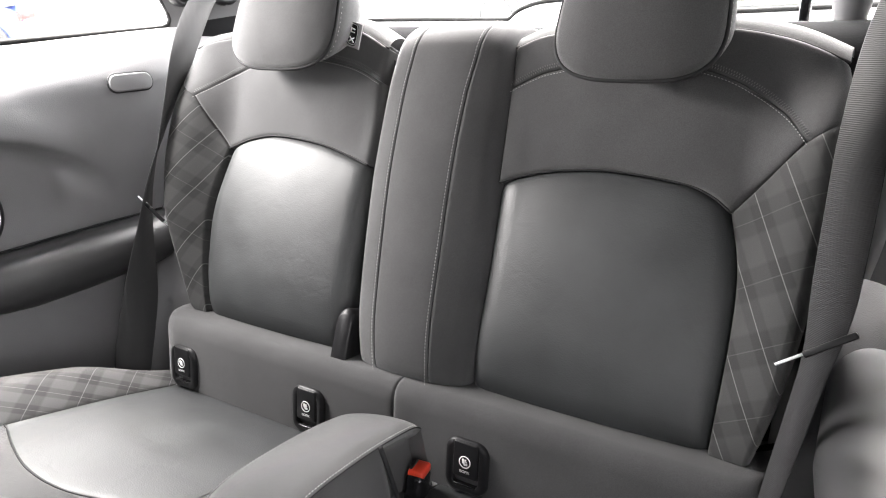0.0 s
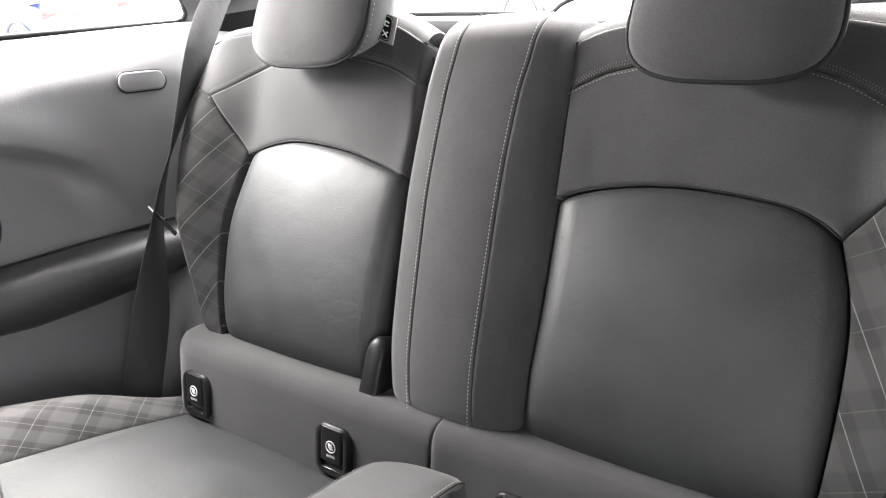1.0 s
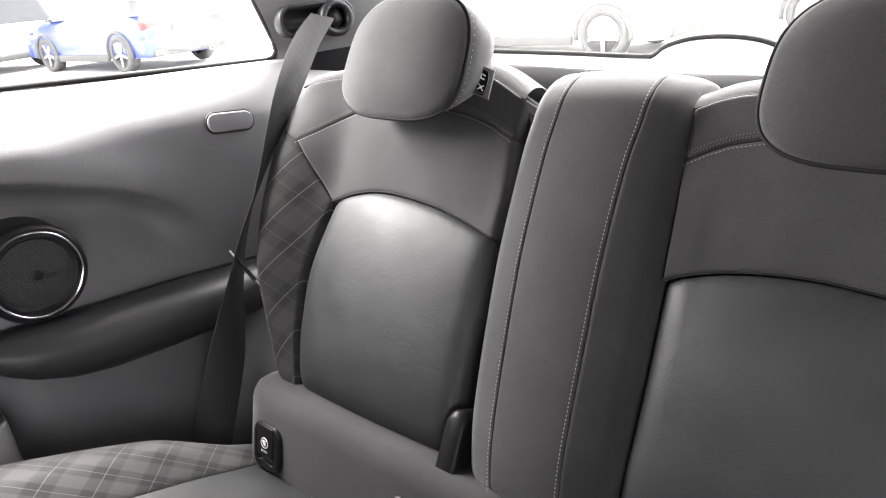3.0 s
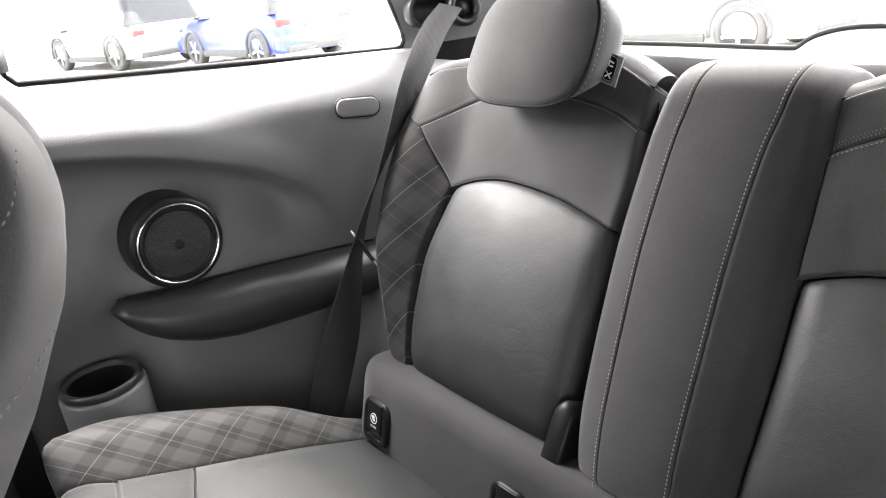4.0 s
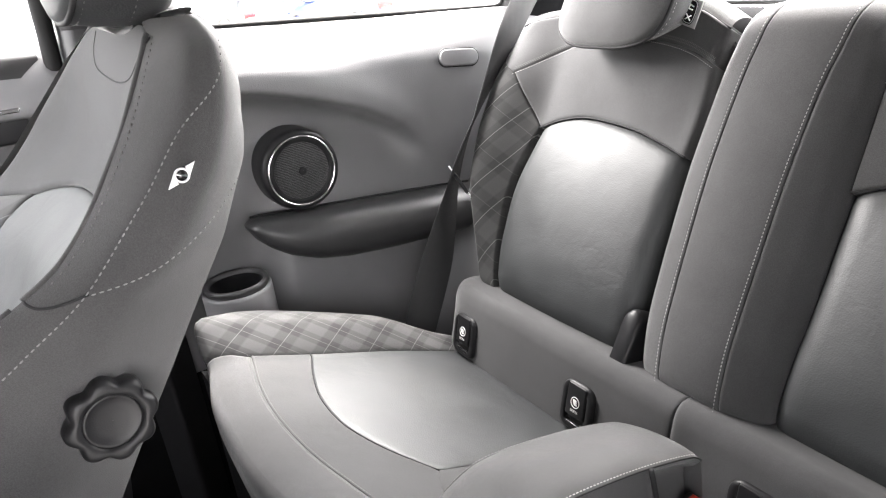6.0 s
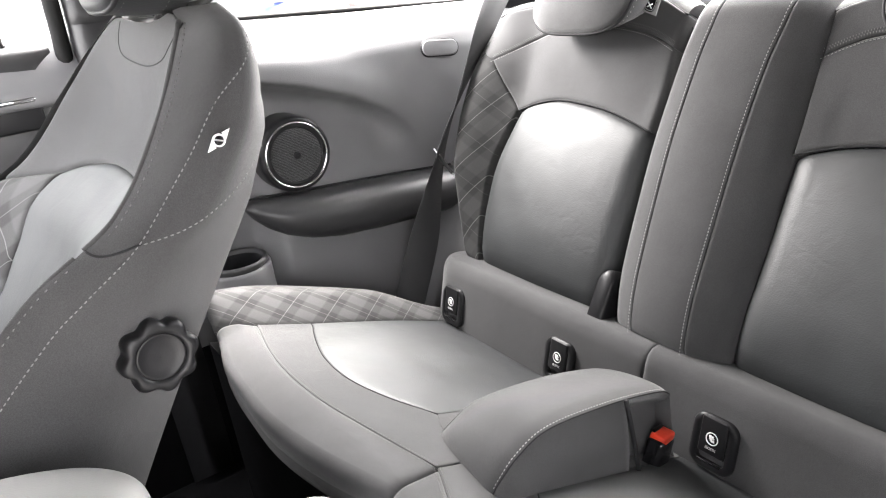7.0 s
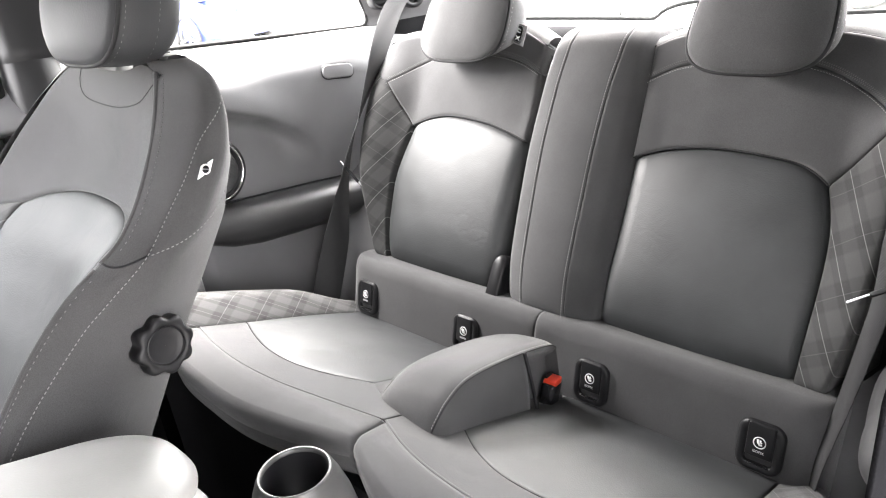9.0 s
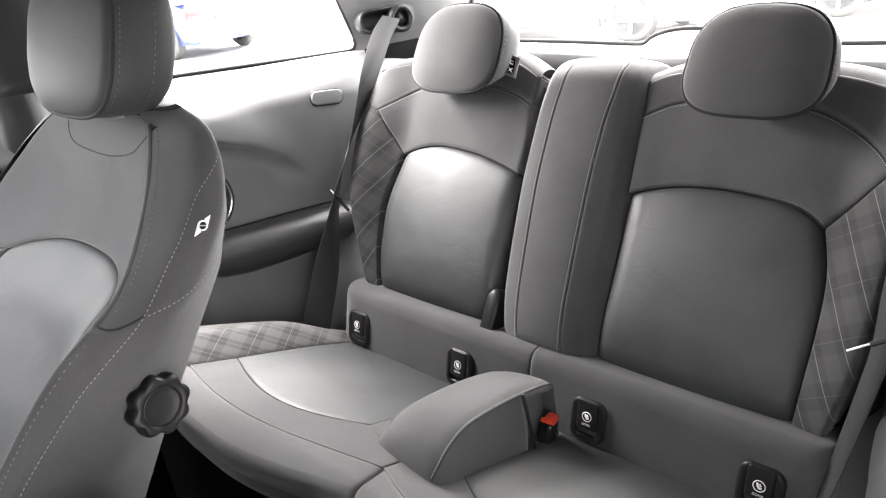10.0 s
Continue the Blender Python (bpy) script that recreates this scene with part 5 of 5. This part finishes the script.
for s in (1, -1):
    rows = []
    for z in ZZ:
        row = []
        for q in np.concatenate([[0.0, 0.012, 0.04, 0.09], np.linspace(0.15, 0.85, 14), [0.91, 0.96, 0.988, 1.0]]):
            cap = -cap_of(q, z)
            top = 0.03 * max(0.0, (z - 1.174) / 0.028) ** 2
            row.append(flank(s, q, z, -cap - top))
        rows.append(row)
    side = part("seat_side", grid_geo(rows), CLOTH, driver)
    if s > 0:
        inner_side = side
# hind panel and top
rows = []
for z in ZZ:
    a, b = flank(1, 1.0, z, cap_of(1, z) - 0.03 * max(0.0, (z - 1.174) / 0.028) ** 2), flank(-1, 1.0, z, cap_of(1, z) - 0.03 * max(0.0, (z - 1.174) / 0.028) ** 2)
    rows.append([(a[0] + (b[0] - a[0]) * f, a[1] + (b[1] - a[1]) * f + 0.020 * math.sin(math.pi * f) ** 0.6, z) for f in np.linspace(0, 1, 16)])
part("seat_back_panel", grid_geo(rows), CLOTH, driver)
zt = ZZ[-1]
rows = []
for f in np.linspace(0, 1, 10):
    rows.append([(flank(1, f, zt, cap_of(f, zt) - 0.03)[0] * (1 - g) + flank(-1, f, zt, cap_of(f, zt) - 0.03)[0] * g, flank(1, f, zt, 0)[1] * (1 - g) + flank(-1, f, zt, 0)[1] * g, zt + 0.006 * math.sin(math.pi * f) - 0.016 * smooth((g - 0.10) / 0.15) * smooth((0.90 - g) / 0.15)) for g in np.linspace(0, 1, 16)])
part("seat_crown", grid_geo(rows), CLOTH, driver)
# hidden cushion box, added to keep light out of the rear footwell
part("seat_cushion", rounded_box((0.46, 0.50, 0.22), 0.06, pose(-0.27, -1.02, 0.50)), CLOTH, driver)
# front panels
def edge_in(z, d=0.006):
    return x_edge(z) - d


def edge_out(z, d=0.006):
    return x_out(z) + d


ARC = [(-0.420, 1.025), (-0.385, 1.034), (-0.34, 1.040), (-0.29, 1.042), (-0.23, 1.0405), (-0.17, 1.038), (-0.125, 1.033), (-0.098, 1.025)]
P_LEFT = [(-0.380, 0.62), (-0.395, 0.82), (-0.405, 0.95), (-0.420, 1.025)]
P_RIGHT = [(-0.085, 0.62), (-0.080, 0.82), (-0.080, 0.94), (-0.098, 1.025)]
yoke = part("front_yoke", pad(face_surface, [(edge_out(1.018), 1.018), (-0.47, 1.021)] + ARC + [(edge_in(1.017), 1.012)], [(edge_out(1.200, 0.04), 1.200), (SEAT_MID, 1.190), (edge_in(1.200, 0.04), 1.200)],
     [(edge_out(z), z) for z in (1.018, 1.09, 1.15, 1.19)] + [(edge_out(1.200, 0.04), 1.200)], [(edge_in(z), z) for z in (1.012, 1.06, 1.10, 1.15, 1.19)] + [(edge_in(1.200, 0.04), 1.200)], (0.006, 0.012, 0.008, 0.008), 0.02, 0.0, 30), CLOTH, driver)
part("front_panel", pad(face_surface, [(-0.38, 0.62), (SEAT_MID, 0.62), (-0.085, 0.62)], ARC, P_LEFT, P_RIGHT, (0.01, 0.012, 0.008, 0.008), 0.02, 0.004, 34), LEATHER, driver, "pale worn leather middle")
part("front_bolster", pad(face_surface, [(edge_out(0.62), 0.62), (-0.38, 0.62)], [(edge_out(1.018), 1.018), (-0.47, 1.021), (-0.420, 1.025)], [(edge_out(z), z) for z in (0.62, 0.75, 0.88, 0.97, 1.018)], P_LEFT, (0.01, 0.008, 0.010, 0.006), 0.02, 0.004, 26), PLAID_SEAT, driver, "grey checked cloth side")
part("front_bolster", pad(face_surface, [(-0.085, 0.62), (edge_in(0.62), 0.62)], [(-0.098, 1.025), (edge_in(1.012), 1.012)], P_RIGHT, [(edge_in(z), z) for z in (0.62, 0.75, 0.88, 0.96, 1.012)], (0.01, 0.006, 0.006, 0.010), 0.02, 0.002, 20), CLOTH, driver)
part("collar_seam", tube(on(face_surface, [(-0.338, 1.194), (-0.340, 1.178), (-0.325, 1.158), (-0.280, 1.149), (-0.231, 1.147), (-0.180, 1.155), (-0.152, 1.170), (-0.130, 1.188)], None, -0.0002), 0.0009, 6), PIPING, yoke)
part("edge_piping", tube(on(face_surface, [(edge_in(z, 0.003), z) for z in (1.018, 1.05, 1.10, 1.15, 1.19)], None, 0.0005), 0.0030, 8), CLOTH, yoke)
part("bolster_piping", tube(on(face_surface, [(edge_in(z, 0.003), z) for z in (0.64, 0.75, 0.85, 0.93, 0.98, 1.014)], None, 0.0005), 0.0030, 8), CLOTH, yoke)


def side_at(q, z, n):
    return flank(1, q, z, n)


def q_of(y, z):
    return (y - y_front(z)) / (y_rear(z) - y_front(z))


SEAMS = [[(-0.418, 1.182), (-0.440, 1.15), (-0.478, 1.12), (-0.522, 1.070), (-0.575, 1.017), (-0.630, 0.980), (-0.672, 0.950), (-0.76, 0.865), (-0.84, 0.76)],
         [(-0.573, 1.016), (-0.535, 1.019), (-0.500, 1.030), (-0.464, 1.046), (-0.430, 1.066)]]
for seam in SEAMS:
    part("side_stitching", stitches(lambda y, z, n: side_at(q_of(y, z), z, n), seam, lambda y, z: cap_of(q_of(y, z), z), 0.0056, (0.0040, 0.0013, 0.0010), lift=0.0024), LADDER, inner_side, "pale stitching")
# stitching behind the front piping
part("side_stitching", stitches(side_at, [(0.038, z) for z in (1.025, 1.06, 1.10, 1.15, 1.19)], cap_of, 0.0046, (0.0034, 0.0012, 0.0009), lift=0.0012), SEAT_THREAD, inner_side)
part("side_stitching", stitches(side_at, [(0.032, z) for z in (0.70, 0.80, 0.90, 0.96, 1.010)], cap_of, 0.0046, (0.0034, 0.0012, 0.0009), lift=0.0012), SEAT_THREAD, inner_side)
part("notch_seam", tube([side_at(q, 1.019 - 0.006 * math.sin(q * 9), cap_of(q, 1.017) + 0.0002) for q in np.linspace(0.005, 0.30, 16)], 0.0013, 6), PIPING, inner_side)

# woven badge: a ring with two swept wings
o = Vector(side_at(q_of(-0.486, 1.089), 1.089, 0.0005))
bx = Vector((0.06, 0.82, -0.1)).normalized()
nx = (Vector(side_at(q_of(-0.486, 1.089), 1.089, 0.01)) - o).normalized()
by = Vector((0.1, 0.35, 0.94))
by = (by - nx * by.dot(nx)).normalized()
bx = by.cross(nx)
m = Matrix((bx, by, nx)).transposed().to_4x4() @ Matrix.Scale(0.92, 4)
m.translation = o
badge = thing("seat_badge", o, "small white metal badge on the seat side", "badge")
part("ring", lathe([(0.0066, 0.0), (0.0066, 0.0020), (0.0058, 0.0028), (0.0048, 0.0020), (0.0048, 0.0)], 28, m), WHITE_PRINT, badge)
for sg in (1, -1):
    w = [(0.0068 * sg, 0.0004 * sg), (0.0092 * sg, 0.0134 * sg), (0.0018 * sg, 0.0080 * sg), (0.0030 * sg, 0.0060 * sg)]
    g = [m @ Vector((x, y, 0.0002)) for x, y in w] + [m @ Vector((x * 0.95, y * 0.97, 0.002)) for x, y in w]
    part("wing", ([tuple(v) for v in g], [(0, 1, 2, 3), (4, 5, 6, 7), (0, 1, 5, 4), (1, 2, 6, 5), (2, 3, 7, 6), (3, 0, 4, 7)], None), WHITE_PRINT, badge, flat=True)
part("disc", lathe([(0.0050, 0.0), (0.0050, 0.0009), (0.0003, 0.0009)], 24, m), GLOSS, badge)
part("bar", rounded_box((0.009, 0.0016, 0.0012), 0.0005, m @ pose(0, 0, 0.001)), SATIN, badge)

# backrest wheel with a scalloped rim
kz = 0.906
ko = Vector(side_at(q_of(-0.588, kz), kz, 0.0))
knob = thing("adjuster_knob", ko, "black scalloped adjuster knob on the seat side", "knob")
ax = Vector((1, 0.10, 0.06)).normalized()
ay = Vector((0, 0, 1))
ay = (ay - ax * ay.dot(ax)).normalized()
m = Matrix((ay.cross(ax), ay, ax)).transposed().to_4x4()
m.translation = ko


def scallop(a, r, amp):
    return r + 1.05 * amp * (math.cos(8 * a) - 0.12 * math.cos(16 * a))


N = 96
AA = [2 * math.pi * k / N for k in range(N)]
rows = []
for r, amp, h in ((0.030, 0.0, -0.002), (0.0335, 0.0022, 0.001), (0.0345, 0.0026, 0.006), (0.0345, 0.0026, 0.016), (0.0335, 0.0024, 0.020), (0.031, 0.0016, 0.0225), (0.027, 0.0006, 0.023), (0.0235, 0.0, 0.022), (0.0225, 0, 0.0195)):
    rows.append([m @ Vector((scallop(a, r, amp) * math.cos(a), scallop(a, r, amp) * math.sin(a), h)) for a in AA])
part("rim", grid_geo(rows, close_u=True), BLACK, knob)
part("hub", lathe([(0.0225, 0.0195), (0.0215, 0.0205), (0.020, 0.0195), (0.012, 0.0185), (0.0005, 0.018)], 48, m), BLACK, knob)


# headrest of the driver's seat
def head_surface(u, w, n):
    a = radians(18)
    return (SEAT_MID + 0.018 + u, -0.470 + math.sin(a) * w - math.cos(a) * n, 1.285 + math.cos(a) * w + math.sin(a) * n)


front_head = headrest("front_headrest", "dark smooth front headrest with side stitching", head_surface, 0, 0, 0.113, 0.090, -0.058, 0.050, 0.06, (), 1, 0.06)
for a in front_head.children:
    if a.name.startswith(("front_cover", "side_cover")):
        a.data.materials[0] = HEAD_LEATHER
    if a.name.startswith("stitching"):
        a.data.materials[0] = SEAT_THREAD
for px in (-0.055, 0.055):
    part("post", tube([head_surface(px, -0.100, -0.052), head_surface(px, -0.02, -0.030)], 0.0055, 12), CHROME, front_head)

# the seat as a whole stands a little to the rear and outwards
for ob in (driver, badge, knob, front_head):
    ob.location += Vector((-0.014, 0.012, 0.002))

# ---- centre console between the front seats ----
console = thing("centre_console", (0.05, -0.8, 0.33), "black centre console with a round cup holder at its end", "console")
CX, CY, CZ = 0.065, -0.518, 0.743
m = Matrix.Translation((CX, CY, CZ))
part("cup_body", lathe([(0.080, -0.42), (0.078, -0.25), (0.074, -0.14), (0.069, -0.085), (0.062, -0.045), (0.054, -0.018), (0.0485, -0.005), (0.0452, 0.0)], 56, m), CUP, console)
part("cup_rim", lathe([(0.0452, -0.003), (0.0450, 0.002), (0.0430, 0.0045), (0.0405, 0.003), (0.0398, -0.002)], 56, m), CUP, console)
part("cup_well", lathe([(0.0398, -0.002), (0.0385, -0.07), (0.0005, -0.072)], 56, m), BLACK, console)
rows = []
for y in np.linspace(-1.35, -0.53, 26):
    h = 0.80 - 0.25 * smooth((y + 0.66) / 0.13) - 0.05 * smooth((-0.95 - y) / 0.3)
    w = 0.075 + 0.012 * smooth((-0.7 - y) / 0.2)
    rows.append([(CX + w * a, y, z) for a, z in ((-1.15, 0.30), (-1.1, h - 0.12), (-1.02, h - 0.03), (-0.9, h - 0.008), (-0.6, h), (0.6, h), (0.9, h - 0.008), (1.02, h - 0.03), (1.1, h - 0.12), (1.15, 0.30))])
part("console_body", grid_geo(rows), BLACK, console)
lid = thing("console_armrest", (0.05, -0.8, 0.80), "leather armrest lid over the console, lightened to look strongly lit", "armrest")


def lid_form(z0, h, y_end, wide, squash):
    rows = []
    for k in np.linspace(0, 1, 48):
        s = k ** 2.2
        y = y_end - 0.42 * s
        g = math.sqrt(max(0.0, 1 - (1 - min(1, s / 0.22)) ** 2.4)) if s > 0 else 0.02
        w, hh = wide * (0.55 + 0.45 * g) * max(0.05, g) ** 0.4, h * max(0.04, g)
        zc = z0 + 0.05 * smooth(s / 0.6)
        row = []
        for a in np.linspace(0, 2 * math.pi, 40, endpoint=False):
            ca, sa = math.cos(a), math.sin(a)
            row.append((CX - 0.012 + math.copysign(abs(ca) ** squash, ca) * w, y, zc + math.copysign(abs(sa) ** squash, sa) * hh))
        rows.append(row)
    g = grid_geo(rows, close_u=True)
    return g[0], g[1] + [tuple(range(40))], None


part("lid_top", lid_form(0.841, 0.031, -0.626, 0.082, 0.75), LID, lid)
part("lid_base", lid_form(0.786, 0.029, -0.621, 0.082, 0.7), LID, lid)


# ---- outside: body skin, ground and parked cars ----
PAINT = material("body_paint", (0.45, 0.45, 0.46), 0.3, coat=0.6)
slab("wall_skin_driver", [(-0.80, -1.62, 0.22), (-0.80, 0.95, 0.22), (-0.785, 0.95, 1.125), (-0.785, -1.62, 1.13)], -0.02, PAINT, "painted outer skin of the car", "body side")
slab("wall_skin_passenger", [(0.80, -0.46, 0.22), (0.80, 0.95, 0.22), (0.785, 0.95, 1.125), (0.785, -0.46, 1.13)], 0.02, PAINT, "painted outer skin of the car", "body side")

ground = tagged(part("ground", grid_geo([[(x, y, 0.0) for x in np.linspace(-400, 400, 9)] for y in np.linspace(-400, 400, 9)]), material("pale_dry_concrete", (0.36, 0.355, 0.345), 0.9, grain=0.6, grain_scale=120, patch=0.2, patch_scale=0.8)), "pale dry car park concrete", "ground", kind="structure")


def parked_car(name, label, at, turn, paint, length=4.1, wide=1.76, high=1.45, base=2.55, wheel=0.32):
    """A hatchback at rest, nose along +x before the turn, built as body, glasshouse, wheels, lamps and bumpers."""
    m = Matrix.Translation(at) @ Matrix.Rotation(radians(turn), 4, "Z")
    ob = thing(name, at, label, "car", "cars outside")
    h = length / 2
    prof_top = [(-h, 0.62), (-h + 0.04, 0.86), (-h + 0.16, 0.95), (-h + 0.6, 0.96), (0.2, 0.95), (h - 1.1, 0.93), (h - 0.5, 0.84), (h - 0.1, 0.68), (h, 0.52)]
    tops = spline(prof_top)
    rows = []
    for s in np.linspace(0, 1, 40):
        x, z = tops(s)
        w = wide / 2 * (1 - 0.12 * abs(2 * s - 1) ** 5)
        rows.append([m @ Vector((x, w * a, b)) for a, b in ((-0.95, 0.24), (-0.99, 0.40), (-1.0, 0.62), (-0.97, max(0.45, z - 0.10)), (-0.90, z), (-0.4, z + 0.012), (0.4, z + 0.012), (0.90, z), (0.97, max(0.45, z - 0.10)), (1.0, 0.62), (0.99, 0.40), (0.95, 0.24))])
    g = grid_geo(rows)
    part("body", (g[0], g[1] + [tuple(range(12)), tuple(range(39 * 12, 40 * 12))], None), paint, ob)
    roof = spline([(-h + 0.10, 0.93), (-h + 0.34, high - 0.12), (-h + 0.8, high), (0.1, high), (h - 1.75, high - 0.06), (h - 1.05, 0.93)])
    rows = []
    for s in np.linspace(0, 1, 30):
        x, z = roof(s)
        f = (z - 0.9) / (high - 0.9)
        w = wide / 2 * (0.93 - 0.17 * f)
        rows.append([m @ Vector((x, w * a, 0.92 + (z - 0.92) * b)) for a, b in ((-1.16, 0.0), (-1.0, 0.93), (-0.85, 1), (0.85, 1), (1.0, 0.93), (1.16, 0.0))])
    part("glasshouse", grid_geo(rows), CAR_GLASS, ob)
    top = [[m @ Vector((x, y * (wide / 2) * 0.72, high + 0.008 - 0.03 * abs(y) ** 3)) for y in np.linspace(-1, 1, 9)] for x in np.linspace(-h + 0.72, 0.15, 8)]
    part("roof", grid_geo(top), paint, ob)
    part("spoiler", rounded_box((0.22, wide * 0.66, 0.03), 0.012, m @ pose(-h + 0.50, 0, high - 0.02)), BLACK, ob)
    for sx in (-1, 1):
        part("bumper", rounded_box((0.30, wide * 0.97, 0.30), 0.08, m @ pose(sx * (h - 0.10), 0, 0.40)), paint, ob)
        part("bumper_insert", rounded_box((0.20, wide * 0.84, 0.12), 0.03, m @ pose(sx * (h - 0.03), 0, 0.31)), HAZED, ob)
        for sy in (-1, 1):
            lamp = RED_LAMP if sx < 0 else CHROME
            part("lamp", rounded_box((0.10, 0.30, 0.16), 0.04, m @ pose(sx * (h - 0.06), sy * wide * 0.38, 0.76)), lamp, ob)
            wm = m @ pose(sx * base / 2 - 0.02, sy * (wide / 2 - 0.10), wheel) @ Matrix.Rotation(radians(90 * -sy), 4, "X")
            w = part("wheel", lathe([(0.20, -0.09), (wheel * 0.93, -0.095), (wheel, -0.06), (wheel, 0.07), (wheel * 0.95, 0.10), (wheel * 0.74, 0.105), (wheel * 0.72, 0.09)], 36, wm), HAZED, ob, "tyre lightened as if washed out by haze")
            part("rim", lathe([(wheel * 0.73, 0.085), (wheel * 0.72, 0.104), (wheel * 0.67, 0.104), (wheel * 0.65, 0.05), (0.02, 0.03)], 36, wm), DARK_RIM, w)
            for k in range(5):
                part("spoke", rounded_box((0.050, wheel * 0.66, 0.03), 0.01, wm @ Matrix.Rotation(2 * math.pi * k / 5, 4, "Z") @ pose(0, wheel * 0.35, 0.085)), SATIN, w)
            part("arch", tube([m @ Vector((sx * base / 2 - 0.02 + (wheel + 0.045) * math.cos(a), sy * (wide / 2 - 0.004), wheel + (wheel + 0.045) * math.sin(a))) for a in np.linspace(-0.2, math.pi + 0.2, 22)], 0.03, 8), HAZED, ob)
        for sy in (-1, 1):
            part("sill", rounded_box((base - 0.8, 0.06, 0.12), 0.02, m @ pose(0, sy * (wide / 2 - 0.03), 0.25)), HAZED, ob) if sx > 0 else None
    for y in (0.42, 0.50):
        part("exhaust", lathe([(0.035, 0.0), (0.040, 0.0), (0.040, 0.12), (0.034, 0.12), (0.034, 0.02)], 20, m @ pose(-h + 0.05, -y, 0.26) @ Matrix.Rotation(radians(-90), 4, "Y")), CHROME, ob)
    part("number_plate", rounded_box((0.012, 0.50, 0.11), 0.004, m @ pose(-h - 0.03, 0, 0.70)), WHITE_PRINT, ob)
    return ob


CAR_GLASS = material("dark_car_glass", (0.02, 0.022, 0.025), 0.06)
RED_LAMP = material("red_lamp_glass", (0.55, 0.03, 0.03), 0.15)
# rubber and lower plastic lightened: outdoor glare haze put into the colour
HAZED = material("hazed_rubber", (0.075, 0.074, 0.072), 0.85, patch=0.2)
DARK_RIM = material("dark_rim", (0.04, 0.04, 0.042), 0.5, metal=0.3)
BLUE = material("blue_car_paint", (0.045, 0.065, 0.24), 0.3, coat=0.4)
GREY = material("grey_car_paint", (0.22, 0.21, 0.205), 0.3, coat=0.6)
WHITE = material("white_car_paint", (0.75, 0.75, 0.75), 0.3, coat=0.6)
SILVER = material("silver_car_paint", (0.5, 0.5, 0.5), 0.3, coat=0.6)
parked_car("parked_car", "blue hatchback parked beside the car, seen from behind", (-13.09, 6.14, 0), 184, BLUE)
parked_car("parked_car", "tall dark grey car parked beyond the blue one", (-17.7, 4.8, 0), 190, GREY, 4.6, 1.9, 1.75, 2.75, 0.36)
parked_car("street_car", "white car standing on the road behind", (-4.96, 8.23, 0), 181, WHITE)
parked_car("street_car", "silver car standing on the road behind", (-0.55, 10.2, 0), 181, SILVER)
